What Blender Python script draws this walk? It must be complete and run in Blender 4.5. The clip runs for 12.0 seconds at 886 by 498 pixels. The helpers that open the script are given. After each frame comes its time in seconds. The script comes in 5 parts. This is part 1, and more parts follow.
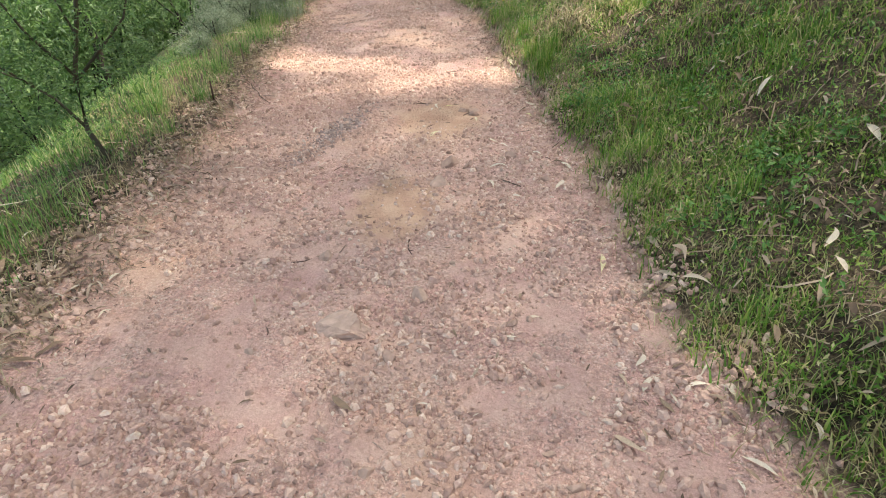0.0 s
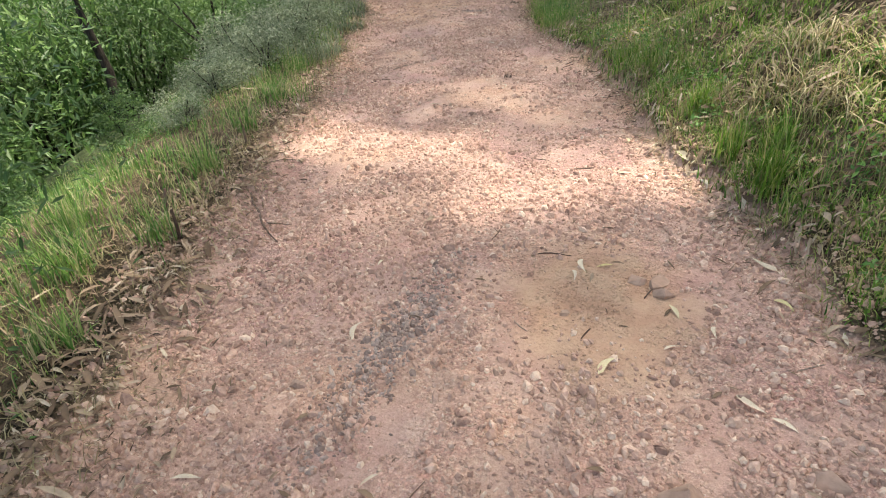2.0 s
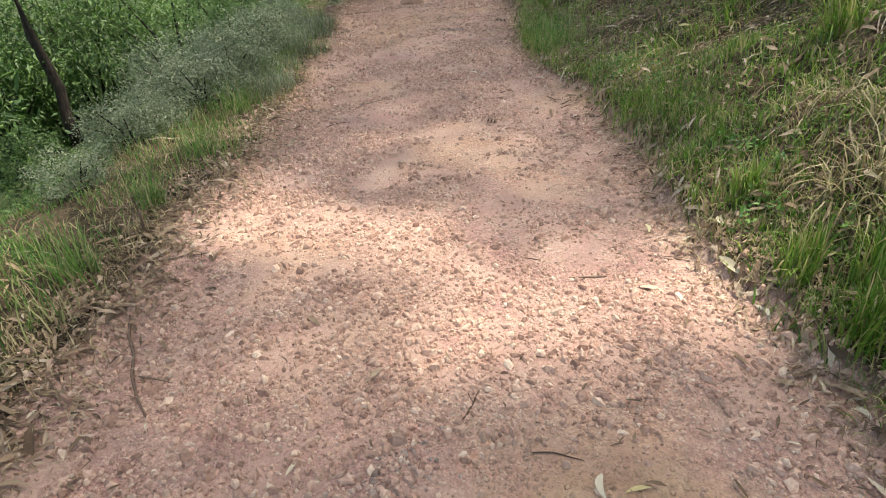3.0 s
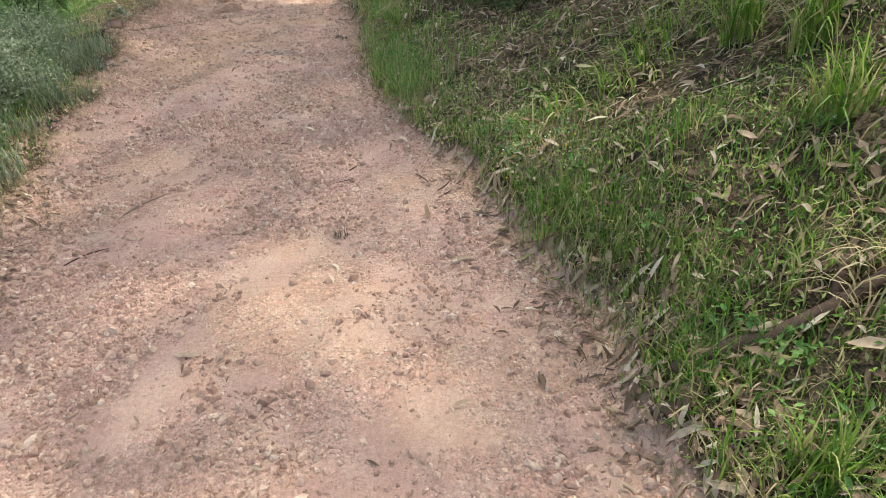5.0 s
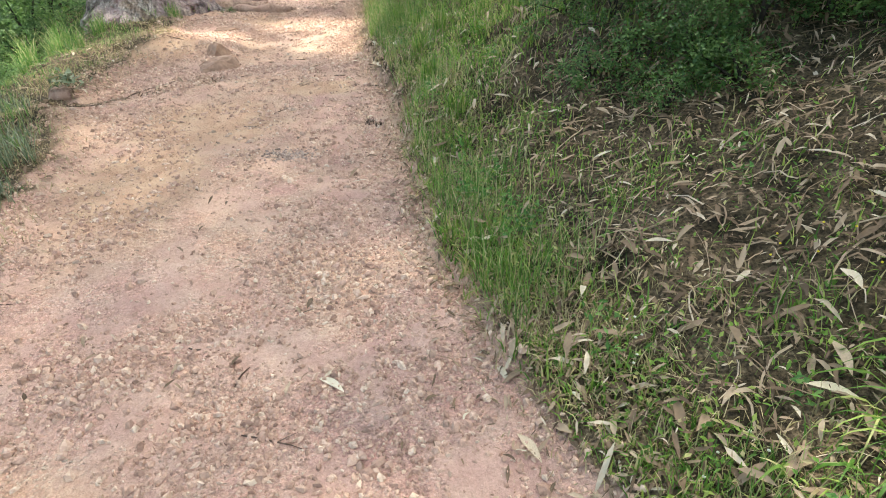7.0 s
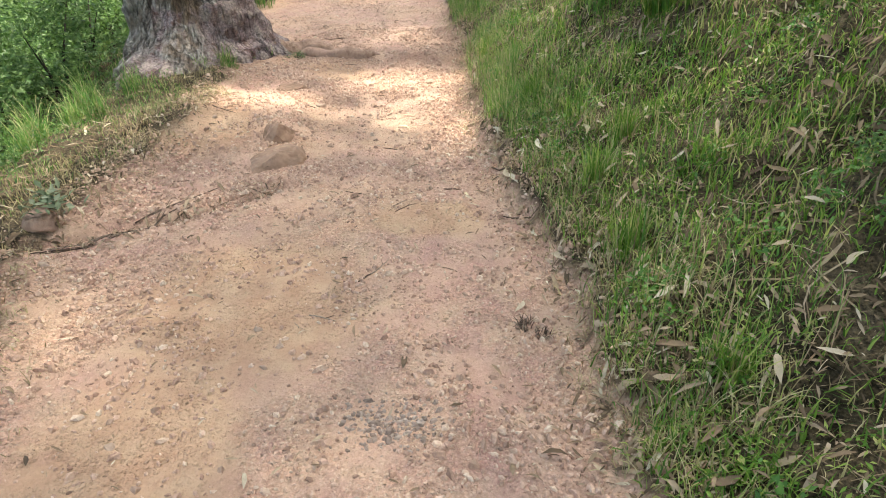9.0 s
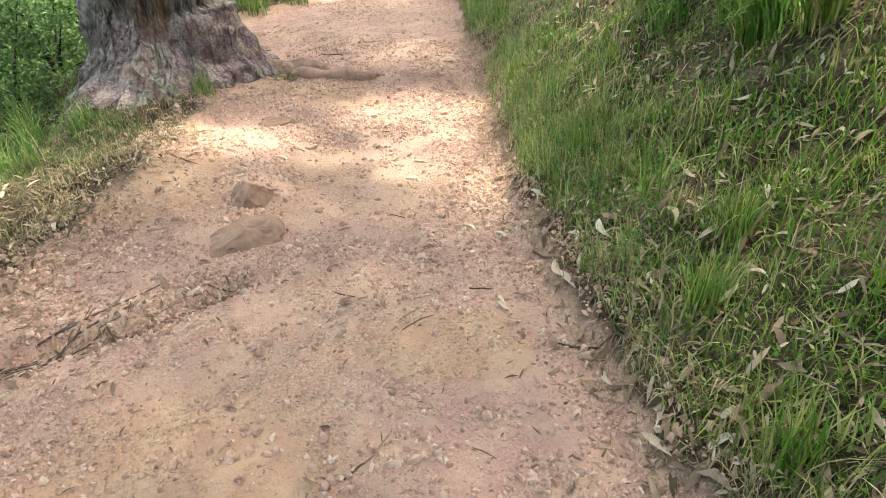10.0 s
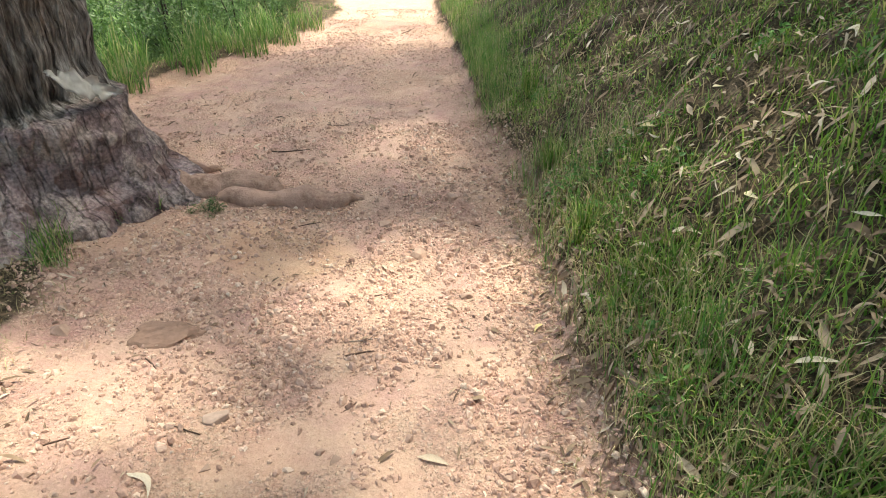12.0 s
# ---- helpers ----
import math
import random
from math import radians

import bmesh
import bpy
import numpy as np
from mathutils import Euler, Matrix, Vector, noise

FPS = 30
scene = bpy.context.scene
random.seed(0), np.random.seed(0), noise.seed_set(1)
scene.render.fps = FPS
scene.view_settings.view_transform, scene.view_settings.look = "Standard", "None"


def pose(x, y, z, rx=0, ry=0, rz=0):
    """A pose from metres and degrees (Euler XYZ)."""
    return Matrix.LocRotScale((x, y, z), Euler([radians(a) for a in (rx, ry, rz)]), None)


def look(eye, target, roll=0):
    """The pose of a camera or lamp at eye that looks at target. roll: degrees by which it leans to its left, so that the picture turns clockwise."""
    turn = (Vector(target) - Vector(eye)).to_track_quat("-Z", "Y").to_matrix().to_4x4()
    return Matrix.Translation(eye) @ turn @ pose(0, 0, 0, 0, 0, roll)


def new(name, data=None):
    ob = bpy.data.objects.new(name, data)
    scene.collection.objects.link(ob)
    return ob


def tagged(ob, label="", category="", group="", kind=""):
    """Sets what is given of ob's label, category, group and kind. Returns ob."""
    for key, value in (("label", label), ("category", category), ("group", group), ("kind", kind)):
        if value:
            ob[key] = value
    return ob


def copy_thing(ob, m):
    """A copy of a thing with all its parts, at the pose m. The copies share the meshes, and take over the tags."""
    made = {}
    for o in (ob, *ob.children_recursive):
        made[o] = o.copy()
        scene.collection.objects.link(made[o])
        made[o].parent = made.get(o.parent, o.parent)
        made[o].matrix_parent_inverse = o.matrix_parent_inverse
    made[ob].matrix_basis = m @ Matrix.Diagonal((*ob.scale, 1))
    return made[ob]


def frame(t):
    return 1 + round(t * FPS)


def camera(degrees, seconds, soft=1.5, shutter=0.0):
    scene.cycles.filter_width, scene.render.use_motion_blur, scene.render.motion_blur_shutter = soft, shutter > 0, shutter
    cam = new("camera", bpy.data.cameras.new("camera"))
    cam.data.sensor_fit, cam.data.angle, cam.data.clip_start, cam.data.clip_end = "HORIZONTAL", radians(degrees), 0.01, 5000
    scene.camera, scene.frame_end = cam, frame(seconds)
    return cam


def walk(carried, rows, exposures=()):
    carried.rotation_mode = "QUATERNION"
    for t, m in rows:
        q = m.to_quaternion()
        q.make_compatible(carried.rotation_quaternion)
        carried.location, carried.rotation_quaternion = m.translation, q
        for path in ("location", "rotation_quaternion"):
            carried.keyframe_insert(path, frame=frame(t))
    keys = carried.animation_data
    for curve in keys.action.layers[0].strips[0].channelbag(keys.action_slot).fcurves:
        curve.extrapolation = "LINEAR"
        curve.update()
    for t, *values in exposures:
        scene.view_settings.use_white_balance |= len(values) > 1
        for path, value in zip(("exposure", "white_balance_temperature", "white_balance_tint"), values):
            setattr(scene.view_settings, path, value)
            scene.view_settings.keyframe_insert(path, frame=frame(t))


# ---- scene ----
# ---- camera and walk ----
cam = camera(75.0, 12.0, soft=1.0)
PATH = [
    (0, (0.372, 0.405, 1.507), (0.218, 2.096, 0.45), -2.8),
    (0.5, (0.221, 0.973, 1.427), (0.049, 2.665, 0.375), -3.1),
    (1, (0.021, 1.573, 1.379), (-0.198, 3.264, 0.334), -3.6),
    (1.5, (-0.16, 2.188, 1.347), (-0.409, 3.878, 0.307), -4.0),
    (2, (-0.292, 2.854, 1.393), (-0.567, 4.547, 0.363), -4.2),
    (2.5, (-0.305, 3.398, 1.405), (-0.578, 5.094, 0.381), -4.1),
    (3, (-0.293, 3.946, 1.412), (-0.527, 5.647, 0.388), -3.6),
    (3.5, (-0.372, 4.43, 1.448), (-0.555, 6.139, 0.425), -3.3),
    (3.7, (-0.371, 4.584, 1.438), (-0.483, 6.296, 0.41), -2.6),
    (5.3, (-0.226, 6.005, 1.479), (0.013, 7.668, 0.394), -1.4),
    (5.5, (-0.208, 6.26, 1.532), (0.033, 7.924, 0.449), -1.4),
    (6, (-0.287, 6.828, 1.609), (-0.045, 8.49, 0.523), -1.3),
    (6.5, (-0.336, 7.409, 1.548), (-0.11, 9.08, 0.473), -1.2),
    (7, (-0.431, 8.052, 1.539), (-0.242, 9.734, 0.472), -1.4),
    (7.2, (-0.495, 8.311, 1.542), (-0.323, 9.997, 0.48), -1.5),
    (8.8, (-0.827, 10.138, 1.596), (-0.788, 11.839, 0.543), -1.0),
    (9, (-0.86, 10.39, 1.622), (-0.841, 12.094, 0.576), -1.3),
    (9.5, (-0.933, 10.948, 1.595), (-0.941, 12.655, 0.553), -1.6),
    (10, (-0.913, 11.576, 1.586), (-0.922, 13.275, 0.532), -1.7),
    (10.5, (-0.998, 12.172, 1.61), (-1.009, 13.873, 0.558), -1.8),
    (11, (-0.972, 12.719, 1.609), (-0.958, 14.423, 0.562), -1.6),
    (11.5, (-0.95, 13.354, 1.627), (-0.903, 15.069, 0.6), -1.2),
    (12, (-1.065, 14.059, 1.614), (-1.02, 15.786, 0.606), -1.3),
]
walk(cam, [(t, look(e, g, r)) for t, e, g, r in PATH], exposures=[(0, 1.81, 7650, 5), (1.5, 1.7, 7700, 6), (3, 1.43, 7700, 5), (3.5, 1.26, 7700, 3), (5.5, 1.81, 7400, 3), (7, 2.14, 7500, -1), (9.5, 2.0, 7950, -1), (10.5, 2.02, 7900, 1), (12, 1.5, 7650, 0)])

# ---- light: hazy sun through the crowns, and the sky ----
SUN_WAY = Vector((0.24, 0.22, 0.945)).normalized()
world = bpy.data.worlds.new("world")
scene.world = world
world.use_nodes = True
sky = world.node_tree.nodes.new("ShaderNodeTexSky")
sky.sky_type = "NISHITA"
sky.sun_disc = False
sky.sun_elevation = math.asin(SUN_WAY.z)
sky.sun_rotation = math.atan2(SUN_WAY.x, SUN_WAY.y)
sky.air_density, sky.dust_density, sky.ozone_density = 1.0, 3.0, 1.0
world.node_tree.nodes["Background"].inputs["Strength"].default_value = 0.15
world.node_tree.links.new(sky.outputs[0], world.node_tree.nodes["Background"].inputs["Color"])
sun = new("sun", bpy.data.lights.new("sun", "SUN"))
sun.data.energy, sun.data.angle, sun.data.color = 3.3, radians(1.9), (1.0, 0.99, 0.99)
sun.matrix_basis = look(SUN_WAY * 60, (0, 0, 0))


# ---- materials ----
def material(name, rough=0.8, spec=0.3):
    m = bpy.data.materials.new(name)
    m.use_nodes = True
    b = m.node_tree.nodes["Principled BSDF"]
    b.inputs["Roughness"].default_value = rough
    b.inputs["Specular IOR Level"].default_value = spec
    return m, m.node_tree, b


def node(nt, kind, **values):
    n = nt.nodes.new("ShaderNode" + kind)
    for k, v in values.items():
        n.inputs[k.replace("_", " ")].default_value = v
    return n


def noise_of(nt, scale, detail=4.0, rough=0.55, coords="Object", stretch=None):
    tc = nt.nodes.new("ShaderNodeTexCoord")
    n = node(nt, "TexNoise", Scale=scale, Detail=detail, Roughness=rough)
    out = tc.outputs[coords]
    if stretch:
        mp = node(nt, "Mapping")
        mp.inputs["Scale"].default_value = stretch
        nt.links.new(out, mp.inputs["Vector"])
        out = mp.outputs[0]
    nt.links.new(out, n.inputs["Vector"])
    return n.outputs["Fac"]


def ramp(nt, fac, stops):
    r = nt.nodes.new("ShaderNodeValToRGB")
    while len(r.color_ramp.elements) < len(stops):
        r.color_ramp.elements.new(0.5)
    for e, (p, c) in zip(r.color_ramp.elements, stops):
        e.position, e.color = p, (*c, 1) if len(c) == 3 else c
    nt.links.new(fac, r.inputs["Fac"])
    return r.outputs["Color"]


def mix(nt, fac, a, b, how="MIX"):
    m = nt.nodes.new("ShaderNodeMix")
    m.data_type, m.blend_type = "RGBA", how
    for sock, v in ((m.inputs[0], fac), (m.inputs[6], a), (m.inputs[7], b)):
        if hasattr(v, "is_linked"):
            nt.links.new(v, sock)
        elif isinstance(v, tuple):
            sock.default_value = (*v, 1)
        else:
            sock.default_value = v
    return m.outputs[2]


def bump(nt, b, height, strength, distance):
    n = node(nt, "Bump", Strength=strength, Distance=distance)
    nt.links.new(height, n.inputs["Height"])
    prev = b.inputs["Normal"].links[0].from_socket if b.inputs["Normal"].is_linked else None
    if prev:
        nt.links.new(prev, n.inputs["Normal"])
    nt.links.new(n.outputs[0], b.inputs["Normal"])


def math_node(nt, op, a, b=0.0):
    m = nt.nodes.new("ShaderNodeMath")
    m.operation = op
    for sock, v in zip(m.inputs, (a, b)):
        if hasattr(v, "is_linked"):
            nt.links.new(v, sock)
        else:
            sock.default_value = v
    return m.outputs[0]


def ground_material():
    m, nt, b = material("trail_earth_and_litter", 0.92, 0.15)
    big = noise_of(nt, 0.9, 3)
    mid = noise_of(nt, 5.0, 5, 0.6)
    fine = noise_of(nt, 60.0, 6, 0.7)
    grit = noise_of(nt, 230.0, 3, 0.7)
    clay = ramp(nt, big, [(0.38, (0.43, 0.262, 0.225)), (0.5, (0.48, 0.305, 0.25)), (0.62, (0.51, 0.328, 0.243))])
    clay = mix(nt, ramp(nt, mid, [(0.35, (0, 0, 0)), (0.7, (0.55, 0.55, 0.55))]), clay, (0.58, 0.43, 0.345))
    clay = mix(nt, 0.55, clay, ramp(nt, fine, [(0.3, (0.36, 0.33, 0.32)), (0.5, (0.5, 0.5, 0.5)), (0.72, (0.66, 0.66, 0.66))]), "OVERLAY")
    clay = mix(nt, 0.35, clay, ramp(nt, grit, [(0.35, (0.3, 0.28, 0.28)), (0.65, (0.7, 0.7, 0.7))]), "OVERLAY")
    soil = ramp(nt, mid, [(0.35, (0.035, 0.027, 0.017)), (0.5, (0.085, 0.063, 0.04)), (0.65, (0.155, 0.115, 0.078))])
    soil = mix(nt, 0.9, soil, ramp(nt, fine, [(0.38, (0.15, 0.15, 0.15)), (0.62, (0.85, 0.84, 0.8))]), "OVERLAY")
    tc = nt.nodes.new("ShaderNodeTexCoord")
    pebbles = []
    loose = ramp(nt, noise_of(nt, 2.6, 4, 0.6), [(0.42, (0.12, 0.12, 0.12)), (0.54, (1, 1, 1))])
    for scale in (48.0, 105.0):
        warp = mix(nt, 0.03, tc.outputs["Object"], node(nt, "TexNoise", Scale=scale * 0.6).outputs["Color"])
        v = node(nt, "TexVoronoi", Scale=scale)
        nt.links.new(warp, v.inputs["Vector"])
        top = ramp(nt, v.outputs["Distance"], [(0.12, (1, 1, 1)), (0.5, (0, 0, 0))])
        pebbles.append(top)
        tone = nt.nodes.new("ShaderNodeSeparateColor")
        nt.links.new(v.outputs["Color"], tone.inputs[0])
        clay = mix(nt, math_node(nt, "MULTIPLY", loose, 0.35), clay, ramp(nt, tone.outputs[0], [(0.1, (0.46, 0.45, 0.45)), (0.5, (0.60, 0.60, 0.60)), (0.95, (0.80, 0.79, 0.78))]), "OVERLAY")
        # crevice shade between the pebbles, painted into the colour
        clay = mix(nt, math_node(nt, "MULTIPLY", loose, 0.5), clay, ramp(nt, v.outputs["Distance"], [(0.42, (0.55, 0.55, 0.55)), (0.70, (0.36, 0.34, 0.33))]), "OVERLAY")
    bare = nt.nodes.new("ShaderNodeAttribute")
    bare.attribute_name = "clay"
    orange = mix(nt, 0.45, ramp(nt, mid, [(0.38, (0.46, 0.28, 0.192)), (0.62, (0.54, 0.36, 0.25))]), ramp(nt, fine, [(0.3, (0.4, 0.4, 0.4)), (0.7, (0.6, 0.6, 0.6))]), "OVERLAY")
    clay = mix(nt, ramp(nt, math_node(nt, "ADD", bare.outputs["Fac"], math_node(nt, "MULTIPLY", math_node(nt, "SUBTRACT", mid, 0.5), 0.6)), [(0.3, (0, 0, 0)), (0.7, (1, 1, 1))]), clay, orange)
    wild = nt.nodes.new("ShaderNodeAttribute")
    wild.attribute_name = "wild"
    scrub = mix(nt, 0.7, ramp(nt, noise_of(nt, 1.6, 6, 0.7), [(0.3, (0.012, 0.018, 0.007)), (0.5, (0.028, 0.042, 0.014)), (0.7, (0.06, 0.075, 0.03))]), ramp(nt, noise_of(nt, 9.0, 5, 0.7), [(0.3, (0.2, 0.2, 0.2)), (0.7, (0.8, 0.8, 0.8))]), "OVERLAY")
    soil = mix(nt, wild.outputs["Fac"], soil, scrub)
    att = nt.nodes.new("ShaderNodeAttribute")
    att.attribute_name = "verge"
    edge = math_node(nt, "ADD", att.outputs["Fac"], math_node(nt, "MULTIPLY", math_node(nt, "SUBTRACT", mid, 0.5), 0.9))
    edge = ramp(nt, edge, [(0.4, (0, 0, 0)), (0.65, (1, 1, 1))])
    nt.links.new(mix(nt, edge, clay, soil), b.inputs["Base Color"])
    bump(nt, b, mid, 0.5, 0.03)
    bump(nt, b, mix(nt, loose, (0.0, 0.0, 0.0), pebbles[0]), 0.9, 0.012)
    bump(nt, b, mix(nt, loose, (0.0, 0.0, 0.0), pebbles[1]), 0.8, 0.005)
    bump(nt, b, fine, 0.7, 0.012)
    bump(nt, b, grit, 0.5, 0.004)
    return m


def island_material(name, stops, rough=0.75, spec=0.25, translucent=0.0, grain=40.0):
    """Colours that differ from piece to piece, with grain on each."""
    m, nt, b = material(name, rough, spec)
    geo = nt.nodes.new("ShaderNodeNewGeometry")
    oi = nt.nodes.new("ShaderNodeObjectInfo")
    rnd = math_node(nt, "FRACT", math_node(nt, "ADD", geo.outputs["Random Per Island"], oi.outputs["Random"]))
    col = ramp(nt, rnd, stops)
    n = noise_of(nt, grain, 4, 0.6)
    col = mix(nt, 0.5, col, ramp(nt, n, [(0.3, (0.3, 0.3, 0.3)), (0.7, (0.7, 0.7, 0.7))]), "OVERLAY")
    nt.links.new(col, b.inputs["Base Color"])
    if translucent:
        tr = nt.nodes.new("ShaderNodeBsdfTranslucent")
        nt.links.new(col, tr.inputs["Color"])
        ms = nt.nodes.new("ShaderNodeMixShader")
        ms.inputs[0].default_value = translucent
        nt.links.new(b.outputs[0], ms.inputs[1])
        nt.links.new(tr.outputs[0], ms.inputs[2])
        nt.links.new(ms.outputs[0], nt.nodes["Material Output"].inputs["Surface"])
    else:
        bump(nt, b, n, 0.4, 0.01)
    return m


GROUND = ground_material()
STONE = island_material("pink_gravel", [(0.0, (0.36, 0.225, 0.175)), (0.2, (0.45, 0.29, 0.225)), (0.5, (0.53, 0.35, 0.275)), (0.8, (0.60, 0.415, 0.325)), (0.96, (0.70, 0.54, 0.43)), (0.985, (0.30, 0.19, 0.15))], 0.92, 0.1, grain=90)
GREY_STONE = island_material("grey_gravel", [(0.0, (0.22, 0.155, 0.13)), (0.5, (0.34, 0.25, 0.21)), (1.0, (0.46, 0.36, 0.31))], 0.85, 0.25, grain=90)
BROWN_ROCK = island_material("brown_rock", [(0.0, (0.27, 0.165, 0.12)), (0.5, (0.32, 0.20, 0.145)), (1.0, (0.36, 0.235, 0.175))], 0.85, 0.25, grain=22)
ROCK = island_material("red_rock", [(0.0, (0.34, 0.225, 0.175)), (0.5, (0.41, 0.275, 0.21)), (1.0, (0.44, 0.32, 0.255))], 0.85, 0.25, grain=25)
GRASS = island_material("green_grass", [(0.0, (0.055, 0.145, 0.018)), (0.3, (0.115, 0.245, 0.032)), (0.58, (0.20, 0.335, 0.055)), (0.77, (0.33, 0.41, 0.10)), (0.9, (0.54, 0.48, 0.24)), (1.0, (0.33, 0.25, 0.14))], 0.5, 0.4, 0.4, 8)
VERGE_GRASS = island_material("yellowing_grass", [(0.0, (0.06, 0.17, 0.03)), (0.4, (0.14, 0.29, 0.06)), (0.7, (0.27, 0.38, 0.11)), (0.88, (0.46, 0.43, 0.22)), (1.0, (0.55, 0.48, 0.28))], 0.5, 0.4, 0.4, 8)
DRY_GRASS = island_material("dry_straw", [(0.0, (0.22, 0.17, 0.09)), (0.5, (0.38, 0.31, 0.16)), (1.0, (0.52, 0.45, 0.27))], 0.6, 0.3, 0.2, 8)
LITTER = island_material("dry_leaf", [(0.0, (0.09, 0.058, 0.037)), (0.35, (0.21, 0.14, 0.09)), (0.65, (0.32, 0.225, 0.15)), (0.9, (0.44, 0.335, 0.24)), (1.0, (0.62, 0.53, 0.41))], 0.65, 0.25, 0.12, 30)
PALE_LEAF = island_material("bleached_leaf", [(0.0, (0.42, 0.30, 0.20)), (0.4, (0.56, 0.45, 0.33)), (0.8, (0.66, 0.58, 0.45)), (1.0, (0.60, 0.50, 0.22))], 0.55, 0.35, 0.1, 30)
TWIG = island_material("dry_twig", [(0.0, (0.075, 0.048, 0.037)), (0.6, (0.17, 0.115, 0.088)), (1.0, (0.34, 0.265, 0.21))], 0.85, 0.12, grain=60)
LEAVES = island_material("gum_leaves", [(0.0, (0.045, 0.085, 0.025)), (0.5, (0.075, 0.125, 0.04)), (1.0, (0.12, 0.17, 0.07))], 0.5, 0.4, 0.3, 8)
SHRUB_LEAVES = island_material("shrub_leaves", [(0.0, (0.04, 0.095, 0.025)), (0.5, (0.08, 0.16, 0.042)), (1.0, (0.155, 0.25, 0.075))], 0.5, 0.4, 0.4, 8)
WEED_LEAVES = island_material("fresh_weed_leaves", [(0.0, (0.045, 0.13, 0.025)), (0.5, (0.09, 0.22, 0.045)), (1.0, (0.19, 0.34, 0.085))], 0.5, 0.4, 0.35, 8)
GREY_LEAVES = island_material("greygreen_leaves", [(0.0, (0.10, 0.14, 0.075)), (0.5, (0.20, 0.25, 0.15)), (1.0, (0.36, 0.39, 0.27))], 0.6, 0.3, 0.25, 8)

# ---- the lie of the land ----
R_Y = (-40, 1.5, 2.1, 3, 4, 5, 6, 7, 8, 8.7, 9.4, 10, 11, 12, 13, 14, 15, 16, 17.5, 19, 21, 23.6, 30, 60, 120)
R_X = (4, 1.24, 1.14, 1.03, 0.9, 0.8, 0.65, 0.5, 0.42, 0.3, 0.08, -0.08, -0.2, -0.24, -0.29, -0.34, -0.45, -0.5, -0.5, -0.58, -0.6, -0.68, -1.1, -6, -30)
L_Y = (-40, 1, 2.5, 3.5, 4.4, 5, 6, 7, 8.2, 9.5, 10.5, 11.5, 12.3, 13.1, 14, 15.1, 16.3, 17, 18.5, 20.5, 21.9, 23.7, 26, 30, 60, 120)
L_X = (0.5, -1.4, -1.5, -1.5, -1.7, -1.82, -1.88, -1.95, -2.08, -2.25, -2.28, -2.5, -2.7, -2.93, -2.9, -2.76, -2.85, -3.12, -3.9, -4.2, -3.4, -2.75, -2.5, -3.2, -8.5, -33)
BANK_Y = (0, 4, 6.4, 8, 9.5, 11, 12.3, 16, 30)
BANK_SLOPE = (0.35, 0.35, 0.55, 0.4, 0.22, 0.17, 0.5, 0.6, 0.6)
BANK_LIP = (0.03, 0.05, 0.11, 0.12, 0.09, 0.06, 0.10, 0.09, 0.09)


def lattice(ix, iy, seed):
    h = (ix * 374761393 + iy * 668265263 + seed * 974634777) & 0x7FFFFFFF
    h = ((h ^ (h >> 13)) * 1274126177) & 0x7FFFFFFF
    return ((h ^ (h >> 16)) & 0xFFFF) / 32767.5 - 1


def wave(x, y, size, seed):
    """Smooth noise from -1 to 1, with lumps of that size."""
    u, v = np.asarray(x, float) / size, np.asarray(y, float) / size
    iu, iv = np.floor(u).astype(np.int64), np.floor(v).astype(np.int64)
    fu, fv = u - iu, v - iv
    fu, fv = fu * fu * (3 - 2 * fu), fv * fv * (3 - 2 * fv)
    a, b = lattice(iu, iv, seed), lattice(iu + 1, iv, seed)
    c, d = lattice(iu, iv + 1, seed), lattice(iu + 1, iv + 1, seed)
    return (a + (b - a) * fu) * (1 - fv) + (c + (d - c) * fu) * fv


def step(a, b, v):
    u = np.clip((v - a) / (b - a), 0, 1)
    return u * u * (3 - 2 * u)


def edges(x, y):
    """Metres beyond the trail's two edges: left, right."""
    wob = 0.10 * wave(x, y, 0.55, 3) + 0.07 * wave(x, y, 0.2, 4) + 0.03 * wave(x, y, 0.08, 5)
    return np.interp(y, L_Y, L_X) - x + wob, x - np.interp(y, R_Y, R_X) + wob


def clay_at(x, y):
    """Where smooth orange clay lies bare of gravel, 0 to 1."""
    c = 0 * x
    for cx, cy, rx, ry in ((-2.65, 14.8, 0.6, 0.65), (0.0, 4.75, 0.45, 0.55), (-1.75, 12.6, 0.75, 0.75), (-1.9, 16.9, 0.5, 0.4), (-0.15, 3.3, 0.3, 0.5), (-0.9, 13.4, 0.45, 0.3), (-1.95, 11.6, 0.5, 0.9)):
        c = np.maximum(c, np.exp(-((x - cx) / rx) ** 2 - ((y - cy) / ry) ** 2))
    return c


